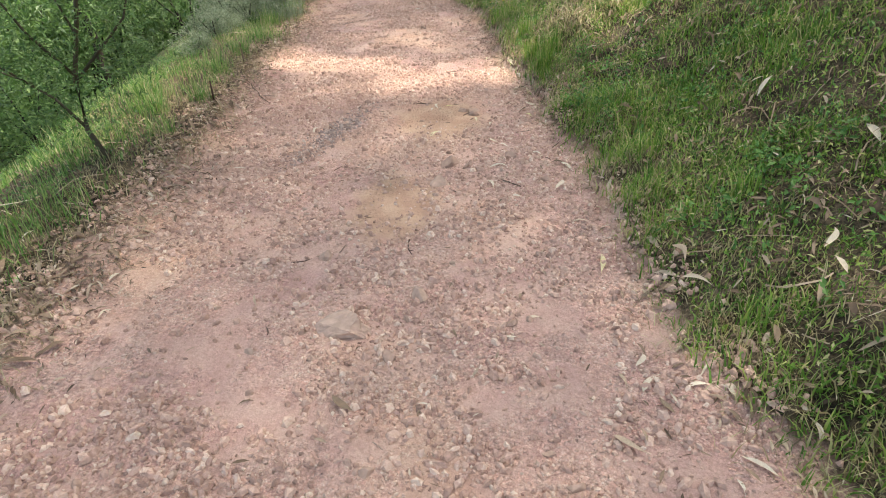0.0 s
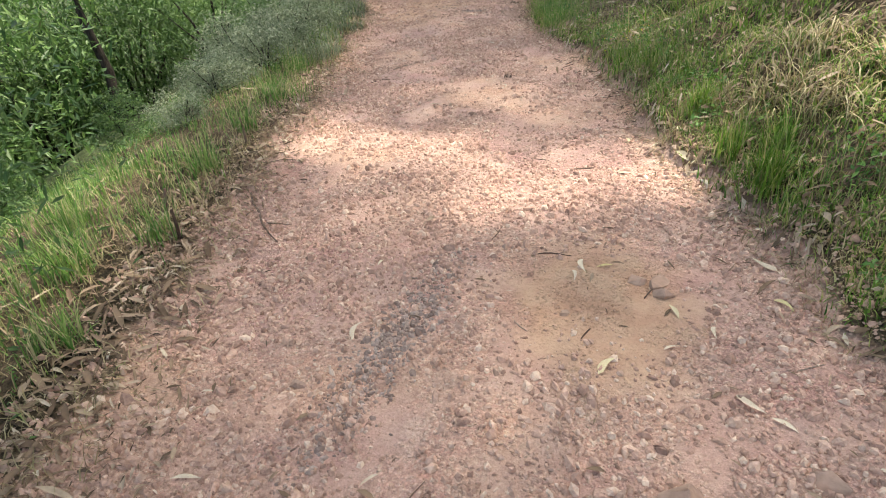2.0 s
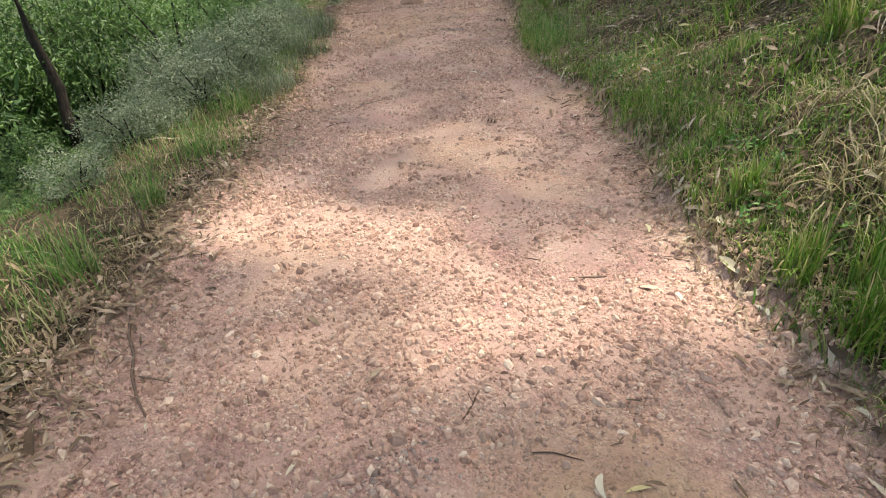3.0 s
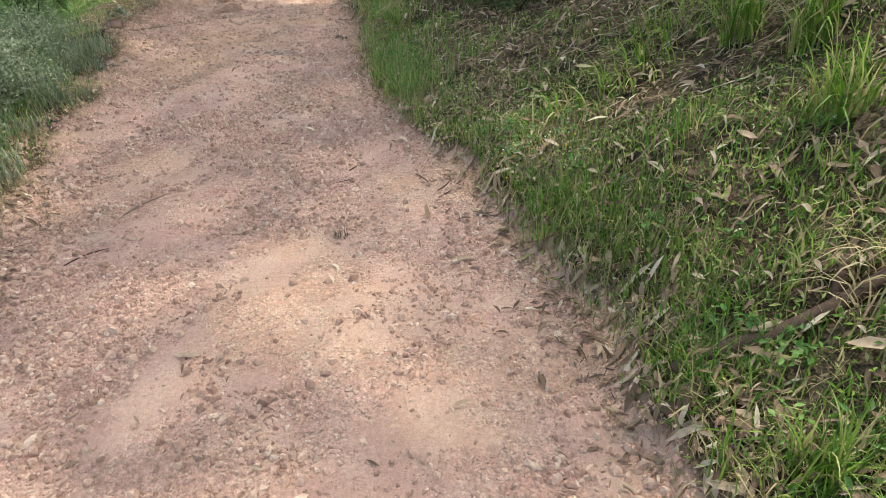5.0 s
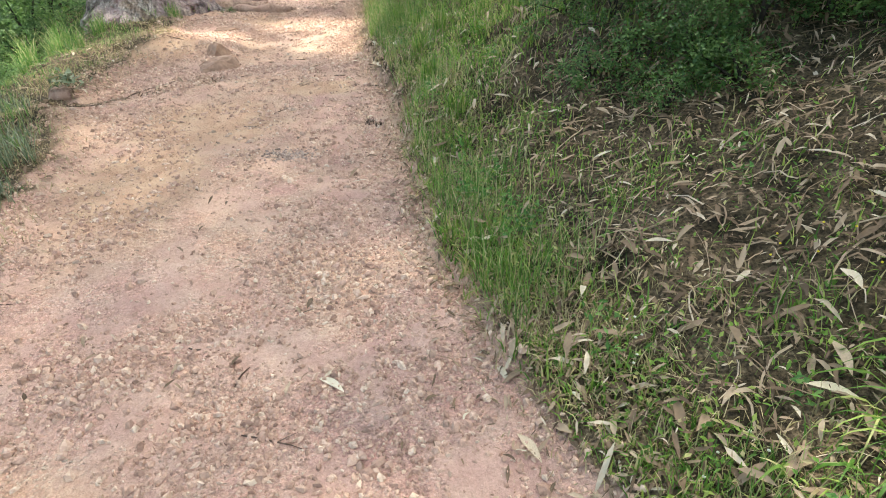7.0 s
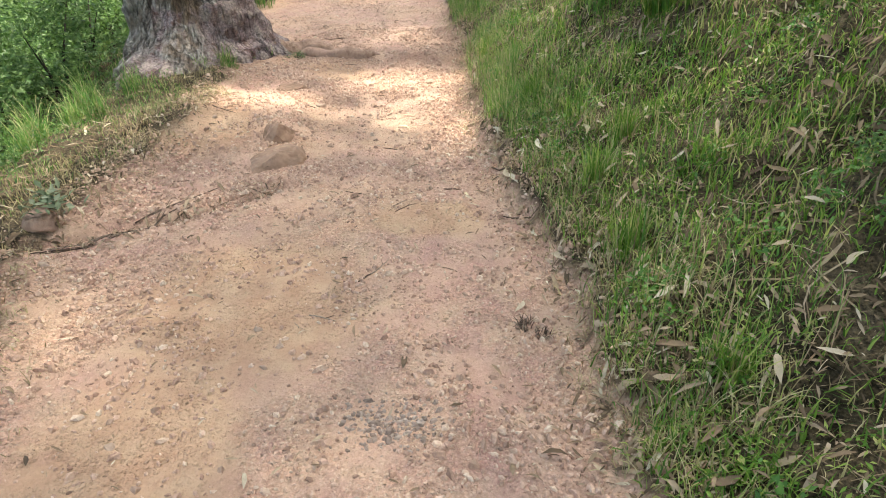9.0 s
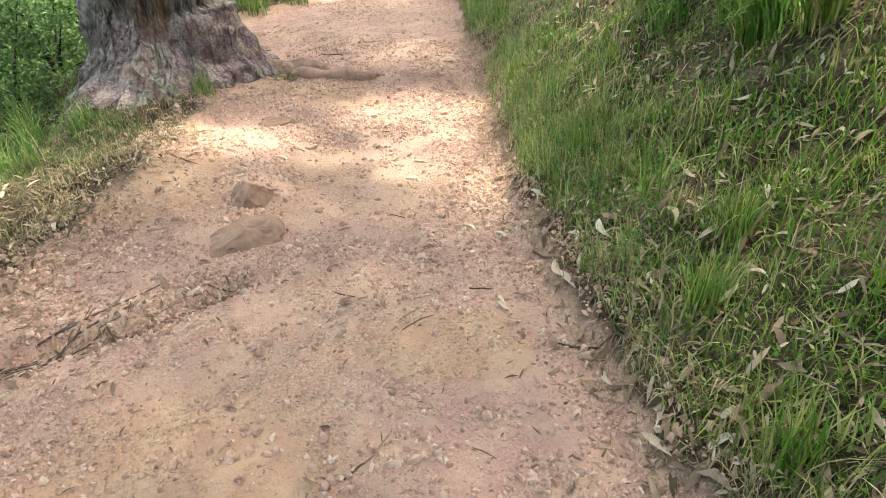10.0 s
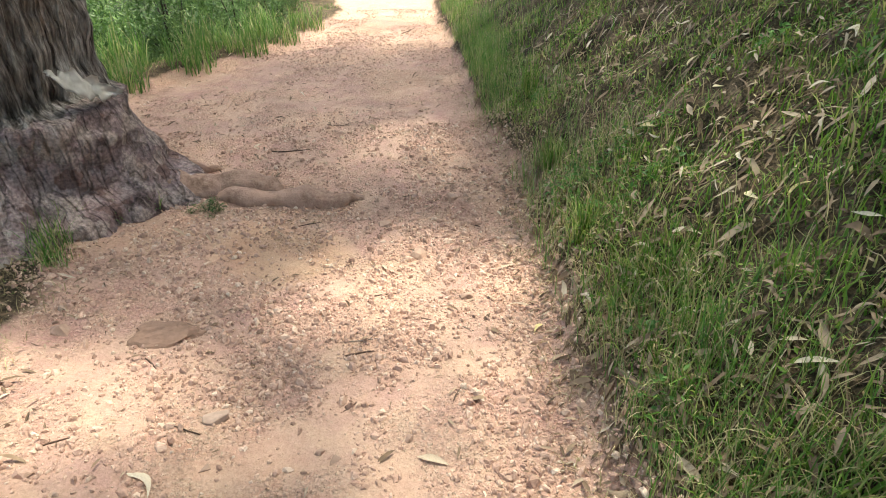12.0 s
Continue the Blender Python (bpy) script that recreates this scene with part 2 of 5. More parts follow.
def land(x, y):
    x, y = np.asarray(x, float), np.asarray(y, float)
    dl, dr = edges(x, y)
    z = 0.02 * wave(x, y, 0.9, 11) + 0.010 * wave(x, y, 0.28, 12) + 0.005 * wave(x, y, 0.1, 13)
    up = np.maximum(dr, 0)
    near = np.minimum(up, 2.2)
    z = z + np.interp(y, BANK_Y, BANK_LIP) * (0.6 * step(-0.04, 0.08, dr) + 0.4 * step(-0.2, 0.25, dr)) + np.interp(y, BANK_Y, BANK_SLOPE) * near + 0.06 * near * near
    z = z + 0.55 * np.clip(up - 2.2, 0, 30) + 0.05 * step(0.1, 0.8, dr) * wave(x, y, 0.6, 14) + 0.3 * step(2, 6, dr) * wave(x, y, 3.0, 15)
    down = np.maximum(dl - 0.65, 0)
    z = z + 0.08 * step(-0.3, 0.25, dl) - 0.5 * np.where(down < 0.6, down * down / 1.2, down - 0.3).clip(0, 16)
    z = z + 0.04 * step(0, 0.6, dl) * wave(x, y, 0.5, 16) + 0.25 * step(1, 5, dl) * wave(x, y, 2.5, 17)
    # the washed-out ledge that drains across the trail, and the mound behind it
    s = -0.533 * (x + 3.18) + 0.846 * (y - 12.93) + 0.05 * wave(x, y, 0.3, 18)
    w = step(-1.5, -2.1, x) * step(-3.7, -3.1, x)
    z = z + w * (0.05 * np.exp(-((s + 0.2) / 0.25) ** 2) - 0.10 * np.exp(-((s - 0.09) / 0.08) ** 2))
    z = z + 0.14 * np.exp(-(((x + 2.55) / 0.6) ** 2 + ((y - 14.9) / 0.75) ** 2))
    z = z + 0.10 * np.exp(-(((x + 3.6) / 0.9) ** 2 + ((y - 17.2) / 0.9) ** 2))
    # the trail dips before the root that holds the earth back like a step
    z = z - 0.07 * step(14.2, 15.2, y) * step(17.5, 17.3, y) * step(-2.2, -1.7, x) * step(-0.3, -0.6, x)
    return z


# ---- helpers for meshes ----
def quick_mesh(name, verts, faces_list, mat, smooth=True):
    """A mesh from arrays: verts (n, 3) and arrays of faces, each (m, 3) or (m, 4)."""
    me = bpy.data.meshes.new(name)
    verts = np.asarray(verts, np.float32)
    me.vertices.add(len(verts))
    me.vertices.foreach_set("co", verts.ravel())
    loops = np.concatenate([f.ravel() for f in faces_list]).astype(np.int32)
    sizes = np.concatenate([np.full(len(f), f.shape[1]) for f in faces_list])
    me.loops.add(len(loops))
    me.loops.foreach_set("vertex_index", loops)
    me.polygons.add(len(sizes))
    me.polygons.foreach_set("loop_start", np.concatenate([[0], np.cumsum(sizes)[:-1]]).astype(np.int32))
    me.polygons.foreach_set("use_smooth", np.full(len(sizes), smooth))
    me.update(calc_edges=True)
    me.materials.append(mat)
    return me


def spread(verts, faces, count):
    """Face indices of count copies of a small shape of verts points."""
    f = np.asarray(faces)
    return (np.arange(count)[:, None, None] * verts + f[None]).reshape(-1, f.shape[1])


def part(name, bm, mat, parent, label=""):
    me = bpy.data.meshes.new(name)
    bm.to_mesh(me)
    bm.free()
    me.materials.append(mat)
    for p in me.polygons:
        p.use_smooth = True
    ob = new(name, me)
    ob.parent = parent
    return tagged(ob, label)


# ---- ground ----
def grow(start, first, ratio, count):
    return start + np.cumsum(first * ratio ** np.arange(count))


def build_ground():
    xs = np.concatenate([-(grow(4.4, 0.06, 1.16, 42))[::-1], np.arange(-4.4, 2.4, 0.04), grow(2.36, 0.06, 1.16, 42)])
    ys = np.concatenate([-(grow(-0.4, 0.06, 1.16, 42))[::-1], np.arange(0.4, 21.5, 0.045), grow(21.46, 0.06, 1.16, 42)])
    gx, gy = np.meshgrid(xs, ys)
    x, y = gx.ravel(), gy.ravel()
    dl, dr = edges(x, y)
    nx, ny = len(xs), len(ys)
    i = (np.arange(ny - 1)[:, None] * nx + np.arange(nx - 1)[None]).ravel()
    me = quick_mesh("ground", np.stack([x, y, land(x, y)], 1), [np.stack([i, i + 1, i + nx + 1, i + nx], 1)], GROUND)
    att = me.attributes.new("verge", "FLOAT", "POINT")
    att.data.foreach_set("value", np.maximum(step(-0.2, 0.35, dl), step(-0.15, 0.2, dr)).astype(np.float32))
    me.attributes.new("clay", "FLOAT", "POINT").data.foreach_set("value", np.maximum(clay_at(x, y), 0.42 * step(9, 12, y)).astype(np.float32))
    me.attributes.new("wild", "FLOAT", "POINT").data.foreach_set("value", step(1.5, 4.5, np.maximum(dl, dr)).astype(np.float32))
    tagged(new("ground", me), "worn red-brown earth trail between grassy verges and banks", "ground", kind="structure")


build_ground()


# ---- trees whose crowns shade the trail ----
def gaps(x, y):
    """How open the crowns are to the sun above a place on the ground, 0 to 1."""
    x = x + 0.12 * wave(x, y, 0.35, 31)
    y = y + 0.12 * wave(x, y, 0.35, 32)
    g = np.zeros_like(x)
    for cx, cy, rx, ry, most in GAPS:
        r = ((x - cx) / rx) ** 2 + ((y - cy) / ry) ** 2
        g = np.maximum(g, most * (1 - step(0.35, 1.75, r)))
    dl, dr = edges(x, y)
    g = np.maximum(g, np.maximum(np.interp(y, (0, 4.7, 5.5, 7.5, 8.8, 11.3, 12.5, 13.8, 14.8, 16, 25), (0.12, 0.15, 0.75, 0.6, 0.05, 0.03, 0.2, 0.7, 1.0, 0.6, 0.1)) * step(0.06, 0.42, dr) * (1 - 0.85 * step(0.9, 1.5, dr) * step(13.8, 14.6, y)), np.interp(y, (12, 13.5, 15), (0.6, 0.6, 0.9)) * step(0.2, 0.7, dl) * (1 - 0.8 * step(15.9, 16.4, y) * step(19.2, 18.4, y)) * (1 - 0.8 * step(2.0, 3.2, dl))) * (0.85 + 0.6 * wave(x, y, 0.7, 33)).clip(0.1, 1.2))
    return np.maximum(g, 0.8 * step(21.2, 23.4, y) * (1 - step(2.0, 3.2, dl)))


GAPS = (
    (-1.1, 6.38, 0.75, 0.32, 0.92), (-1.75, 6.7, 0.40, 0.45, 0.9), (-0.2, 5.7, 0.6, 0.30, 0.92), (0.45, 6.05, 0.40, 0.5, 0.9), (-0.5, 6.0, 1.1, 0.7, 0.65),
    (-0.35, 7.45, 0.45, 0.35, 0.55), (-2.5, 15.58, 0.68, 0.54, 0.8), (-1.1, 16.55, 0.78, 0.62, 0.92), (-1.0, 15.8, 0.48, 0.6, 0.78), (-0.68, 15.15, 0.26, 0.85, 0.75),
    (-1.4, 18.5, 0.6, 0.6, 0.55), (-3.1, 4.6, 0.85, 2.4, 0.9), (-2.9, 8.6, 0.8, 2.2, 0.5), (1.2, 6.6, 0.5, 0.8, 0.6), (0.85, 8.6, 0.45, 0.4, 0.75), (-0.6, 7.8, 0.9, 1.0, 0.3), (-2.1, 11.85, 0.35, 0.3, 0.25),
)


def tapered(bm, points, radii, sides=10, wobble=0.0):
    """A limb through points, of those radii."""
    rings = []
    pts = [Vector(p) for p in points]
    for k, p in enumerate(pts):
        way = (pts[min(k + 1, len(pts) - 1)] - pts[max(k - 1, 0)]).normalized()
        q = way.to_track_quat("Z", "Y")
        ring = []
        for s in range(sides):
            a = 2 * math.pi * s / sides
            r = radii[k] * (1 + wobble * noise.noise(Vector((math.cos(a) * 1.5, math.sin(a) * 1.5, k * 0.5 + p.x))))
            ring.append(bm.verts.new(p + q @ Vector((math.cos(a) * r, math.sin(a) * r, 0))))
        rings.append(ring)
    for a, b in zip(rings, rings[1:]):
        for s in range(sides):
            bm.faces.new((a[s], a[(s + 1) % sides], b[(s + 1) % sides], b[s]))
    bm.faces.new(rings[0][::-1])
    bm.faces.new(rings[-1])


def leaf_cloud(name, centres, length, width, rng, mat, droop=0.5):
    """Single leaves, folded along the middle, at those points."""
    n = len(centres)
    yaw = rng.uniform(0, 2 * np.pi, n)
    tilt = rng.normal(-droop, 0.5, n)
    a = np.stack([np.cos(yaw) * np.cos(tilt), np.sin(yaw) * np.cos(tilt), np.sin(tilt)], 1)
    side = np.stack([-np.sin(yaw), np.cos(yaw), rng.normal(0, 0.5, n)], 1)
    side /= np.linalg.norm(side, axis=1)[:, None]
    ln = (length * rng.uniform(0.6, 1.3, n))[:, None]
    wd = (width * rng.uniform(0.7, 1.3, n))[:, None]
    up = np.cross(a, side)
    mid = centres + a * ln * 0.45
    v = np.stack([centres, mid + side * wd * 0.5 + up * wd * 0.15, centres + a * ln, mid - side * wd * 0.5 + up * wd * 0.15], 1).reshape(-1, 3)
    return quick_mesh(name, v, [spread(4, [[0, 1, 2], [0, 2, 3]], n)], mat, False)


def bark_material(name="gum_bark", wrapped=False):
    """Grey fibrous bark; wrapped: its grain follows the trunk's own attribute, with a bared brown strip."""
    m, nt, b = material(name, 0.9, 0.15)
    if wrapped:
        att = nt.nodes.new("ShaderNodeAttribute")
        att.attribute_name = "grain"
        out = []
        for scale, stretch in ((2.6, (1.5, 1.5, 0.6)), (7.0, (4.2, 4.2, 0.55)), (30.0, (2.4, 2.4, 0.6))):
            mp = node(nt, "Mapping")
            mp.inputs["Scale"].default_value = stretch
            nt.links.new(att.outputs["Vector"], mp.inputs["Vector"])
            n = node(nt, "TexNoise", Scale=scale, Detail=6.0, Roughness=0.62)
            nt.links.new(mp.outputs[0], n.inputs["Vector"])
            out.append(n.outputs["Fac"])
        rough_n, fibre, fine = out
    else:
        rough_n = noise_of(nt, 1.6, 5, 0.6, stretch=(1.6, 1.6, 0.9))
        fibre = noise_of(nt, 6.5, 6, 0.62, stretch=(3, 3, 0.45))
        fine = noise_of(nt, 40.0, 5, 0.6)
    spots = noise_of(nt, 2.2, 5, 0.6)
    col = ramp(nt, fibre, [(0.36, (0.07, 0.054, 0.046)), (0.46, (0.24, 0.202, 0.182)), (0.64, (0.47, 0.42, 0.385))])
    col = mix(nt, ramp(nt, spots, [(0.52, (0, 0, 0)), (0.58, (0.7, 0.7, 0.7))]), col, (0.25, 0.18, 0.14))
    col = mix(nt, ramp(nt, rough_n, [(0.61, (0, 0, 0)), (0.65, (0.3, 0.3, 0.3))]), col, (0.42, 0.37, 0.34))
    col = mix(nt, 0.6, col, ramp(nt, fine, [(0.38, (0.2, 0.2, 0.2)), (0.62, (0.75, 0.75, 0.75))]), "OVERLAY")
    if wrapped:
        strip = nt.nodes.new("ShaderNodeAttribute")
        strip.attribute_name = "strip"
        edge = math_node(nt, "ADD", strip.outputs["Fac"], math_node(nt, "MULTIPLY", math_node(nt, "SUBTRACT", fibre, 0.5), 0.8))
        col = mix(nt, ramp(nt, edge, [(0.45, (0, 0, 0)), (0.55, (0.9, 0.9, 0.9))]), col, ramp(nt, fine, [(0.35, (0.10, 0.065, 0.045)), (0.65, (0.22, 0.15, 0.105))]))
        burl = nt.nodes.new("ShaderNodeAttribute")
        burl.attribute_name = "burl"
        knots = noise_of(nt, 3.6, 7, 0.58)
        plates = noise_of(nt, 5.5, 3, 0.5)
        crust = ramp(nt, knots, [(0.34, (0.09, 0.062, 0.058)), (0.44, (0.23, 0.165, 0.165)), (0.52, (0.30, 0.235, 0.23)), (0.58, (0.27, 0.19, 0.19)), (0.68, (0.36, 0.27, 0.24))])
        crust = mix(nt, ramp(nt, plates, [(0.54, (0, 0, 0)), (0.56, (0.7, 0.7, 0.7))]), crust, (0.38, 0.305, 0.275))
        crust = mix(nt, ramp(nt, plates, [(0.38, (0.8, 0.8, 0.8)), (0.40, (0, 0, 0))]), crust, (0.16, 0.095, 0.085))
        crust = mix(nt, 0.7, crust, ramp(nt, noise_of(nt, 45.0, 5, 0.65), [(0.38, (0.25, 0.25, 0.25)), (0.62, (0.8, 0.8, 0.8))]), "OVERLAY")
        rim = math_node(nt, "ADD", burl.outputs["Fac"], math_node(nt, "MULTIPLY", math_node(nt, "SUBTRACT", rough_n, 0.5), 1.2))
        col = mix(nt, ramp(nt, rim, [(0.42, (0, 0, 0)), (0.52, (1, 1, 1))]), col, crust)
        bump(nt, b, knots, 0.9, 0.05)
        bump(nt, b, ramp(nt, plates, [(0.52, (0, 0, 0)), (0.55, (1, 1, 1))]), 0.6, 0.015)
        crack = node(nt, "TexVoronoi", Scale=7.0)
        crack.feature = "DISTANCE_TO_EDGE"
        mp = node(nt, "Mapping")
        mp.inputs["Scale"].default_value = (2.8, 2.8, 0.3)
        nt.links.new(mix(nt, 0.2, att.outputs["Vector"], node(nt, "TexNoise", Scale=9.0, Detail=4.0).outputs["Color"]), mp.inputs["Vector"])
        nt.links.new(mp.outputs[0], crack.inputs["Vector"])
        split = ramp(nt, crack.outputs["Distance"], [(0.0, (0.2, 0.18, 0.17)), (0.10, (1, 1, 1))])
        col = mix(nt, 0.4, col, split, "MULTIPLY")
        bump(nt, b, split, 0.8, 0.03)
    nt.links.new(col, b.inputs["Base Color"])
    bump(nt, b, rough_n, 0.5, 0.05)
    bump(nt, b, fibre, 1.0, 0.05)
    bump(nt, b, fine, 0.6, 0.01)
    return m


BARK = bark_material()
TRUNK_BARK = bark_material("old_trunk_bark", True)


def dark_bark_material():
    m, nt, b = material("dark_bark", 0.9, 0.15)
    n = noise_of(nt, 8.0, 5, 0.6, stretch=(4, 4, 1))
    nt.links.new(ramp(nt, n, [(0.35, (0.016, 0.013, 0.011)), (0.65, (0.06, 0.048, 0.04))]), b.inputs["Base Color"])
    bump(nt, b, n, 0.7, 0.02)
    return m


DARK_BARK = dark_bark_material()


def earth_root_material():
    m, nt, b = material("worn_root", 0.9, 0.15)
    n = noise_of(nt, 26.0, 6, 0.65)
    dust = noise_of(nt, 4.0, 4, 0.6)
    col = ramp(nt, n, [(0.35, (0.19, 0.115, 0.085)), (0.5, (0.31, 0.20, 0.15)), (0.65, (0.42, 0.29, 0.225))])
    col = mix(nt, ramp(nt, dust, [(0.42, (0, 0, 0)), (0.62, (0.8, 0.8, 0.8))]), col, (0.46, 0.30, 0.235))
    nt.links.new(col, b.inputs["Base Color"])
    bump(nt, b, n, 0.8, 0.02)
    return m


WORN_ROOT = earth_root_material()


def pale_bark_material():
    m, nt, b = material("shed_bark", 0.7, 0.25)
    n = noise_of(nt, 10.0, 5, 0.6)
    nt.links.new(ramp(nt, n, [(0.35, (0.55, 0.51, 0.47)), (0.65, (0.78, 0.75, 0.71))]), b.inputs["Base Color"])
    bump(nt, b, n, 0.5, 0.02)
    return m


PALE_BARK = pale_bark_material()


def old_gum(tree):
    """The stout old trunk beside the trail: flared foot, furrowed bark, roots running into the path."""
    bm = bmesh.new()
    zs = [-0.45, -0.38, -0.32, -0.26] + [-0.2 + 0.021 * k for k in range(76)] + [1.46, 1.58, 1.7, 1.85, 2.0, 2.3, 2.8, 3.5, 4.5, 6, 8, 10.5]
    sides = 300
    rings, grain, strip, burls = [], [], [], []

    def bell(a, mid, wide):
        d = (a - mid + math.pi) % (2 * math.pi) - math.pi
        return math.exp(-(d / wide) ** 2)

    for z in zs:
        h = max(z, 0)
        ring = []
        column = 0.60 if z < 2.2 else 0.60 * (1 - (z - 2.2) / 11)
        for s in range(sides):
            a = 2 * math.pi * s / sides
            ca, sa = math.cos(a), math.sin(a)
            n1 = noise.noise(Vector((ca * 1.9 + 7, sa * 1.9, z * 1.6)))
            ledge = 0.56 + 0.10 * n1 + 0.05 * noise.noise(Vector((ca * 7, sa * 7, 3.0)))
            under = min(1.0, max(0.0, (ledge - h) / 0.05))
            right = bell(a, -0.25, 0.95)
            front = bell(a, -1.62, 0.45)
            left = bell(a, 3.0, 1.1)
            r = column + 0.10 * math.exp(-h / 0.5) * (1 - right)
            r += right * (under * (0.15 + 0.05 * math.sin(h * 9 + 4 * a)) + 0.30 * math.exp(-h / 0.13))
            r += front * (0.80 * math.exp(-h / 0.24) + 0.12 * math.exp(-h / 0.7)) + left * 0.12 * math.exp(-h / 0.25)
            r += 0.5 * max(-z, 0)
            rough_side = 0.30 + 0.70 * (0.5 - 0.5 * math.cos(a - 0.6))
            fur = abs(noise.noise(Vector((ca * 5.5, sa * 5.5, z * 0.9)))) * 0.30 + 0.22 * abs(noise.noise(Vector((ca * 11, sa * 11, z * 1.1 + 5))))
            r *= 1 + 0.04 * math.cos(3 * a + 0.6) + 0.05 * math.cos(5 * a - 1.0) - fur * rough_side * (1 - 0.8 * right * under)
            low = math.exp(-h / 0.5)
            q = Vector((r * ca, r * sa, z))
            r += (0.10 * noise.noise(q * 4.5) + 0.05 * noise.noise(q * 10) + 0.02 * noise.noise(q * 22)) * (0.25 + 0.75 * low * (0.4 + 0.6 * max(right, front)))
            ring.append(bm.verts.new((0.02 * h + r * ca, r * sa, z)))
            grain.append((0.65 * ca, 0.65 * sa, z - (r - column)))
            turn = (a + 1.15 + 0.08 * math.sin(z * 4) + math.pi) % (2 * math.pi) - math.pi
            strip.append(math.exp(-(turn / (0.24 + 0.10 * h)) ** 2) * min(1.0, max(0.0, (z - 0.30) / 0.12)))
            burls.append(under * max(right, 0.55 * front))
        rings.append(ring)
    for a, b in zip(rings, rings[1:]):
        for s in range(sides):
            bm.faces.new((a[s], a[(s + 1) % sides], b[(s + 1) % sides], b[s]))
    bm.faces.new(rings[-1])
    trunk = part("trunk", bm, TRUNK_BARK, tree, "grey furrowed old trunk with brown and pale patches")
    trunk.data.attributes.new("grain", "FLOAT_VECTOR", "POINT").data.foreach_set("vector", np.array(grain, np.float32).ravel())
    trunk.data.attributes.new("strip", "FLOAT", "POINT").data.foreach_set("value", np.array(strip, np.float32))
    trunk.data.attributes.new("burl", "FLOAT", "POINT").data.foreach_set("value", np.array(burls, np.float32))
    o = tree.location

    def root(pts, radii, mat):
        b2 = bmesh.new()
        full = []
        count = 6 * (len(pts) - 1) + 1
        at, old = np.linspace(0, len(pts) - 1, count), np.arange(len(pts))
        xs, ys, lift = (np.interp(at, old, [p[k] for p in pts]) for k in range(3))
        for x, y, dz in zip(xs, ys, lift):
            full.append((x - o.x, y - o.y, float(land(x, y)) + dz - o.z))
        tapered(b2, full, list(np.interp(at, old, radii)), 22, 0.1)
        for v in b2.verts:
            v.co += noise.noise_vector(v.co * 5) * 0.04 + noise.noise_vector(v.co * 13) * 0.018 + noise.noise_vector(v.co * 40) * 0.008
        part("root", b2, mat, tree, "exposed root worn by feet")
    root([(-3.2, 17.55, 0.12), (-2.85, 17.58, 0.03), (-2.62, 17.62, 0.02), (-2.42, 17.66, 0.035), (-2.22, 17.63, 0.05), (-2.1, 17.66, 0.01), (-1.98, 17.68, -0.09)], [0.26, 0.17, 0.12, 0.10, 0.095, 0.085, 0.04], WORN_ROOT)
    root([(-2.6, 17.6, -0.05), (-2.3, 17.53, 0.01), (-2.05, 17.47, 0.02), (-1.82, 17.48, 0.01), (-1.6, 17.47, 0.005), (-1.48, 17.5, -0.03), (-1.38, 17.52, -0.08)], [0.06, 0.075, 0.078, 0.07, 0.06, 0.045, 0.02], WORN_ROOT)
    root([(-3.2, 17.85, 0.2), (-2.85, 17.98, 0.03), (-2.68, 18.08, -0.02), (-2.5, 18.16, -0.07)], [0.2, 0.12, 0.075, 0.03], WORN_ROOT)
    # a curl of pale shed bark stuck on the ledge above the burl
    b3 = bmesh.new()
    rows = []
    for i in range(23):
        u = i / 22
        wide = (0.015 + 0.06 * math.sin(math.pi * min(1, u * 1.1) ** 0.8)) * (1 + 0.7 * noise.noise(Vector((u * 9, 0, 0))))
        row = []
        for j in range(8):
            w = j / 7 - 0.5
            a = -0.52 + 0.52 * u + 0.03 * noise.noise(Vector((u * 12, w * 6, 2)))
            r = 0.735 - 0.10 * (w + 0.5) * (1 - u) + 0.05 * u + 0.03 * noise.noise(Vector((u * 7, w * 4, 5)))
            row.append(b3.verts.new((r * math.cos(a), r * math.sin(a), 0.735 - 0.17 * u + 0.10 * max(0, 0.18 - u) + 0.03 * noise.noise(Vector((u * 10, 3, 0))) + w * max(0.02, 2 * wide) + 0.02 * noise.noise(Vector((u * 14, w * 5, 8))))))
        rows.append(row)
    for p, q in zip(rows, rows[1:]):
        for j in range(7):
            b3.faces.new((p[j], q[j], q[j + 1], p[j + 1]))
    bmesh.ops.solidify(b3, geom=b3.faces[:], thickness=0.012)
    part("bark_flake", b3, PALE_BARK, tree, "pale shed strip of bark")


CROWN_TREES = ((5.2, 2.0), (5.6, 11.5), (5.4, 19.0), (-9.5, -1.5), (-9.3, 14.5), (-3.66, 17.6), (-8.5, 27.0), (4.5, 27.0))


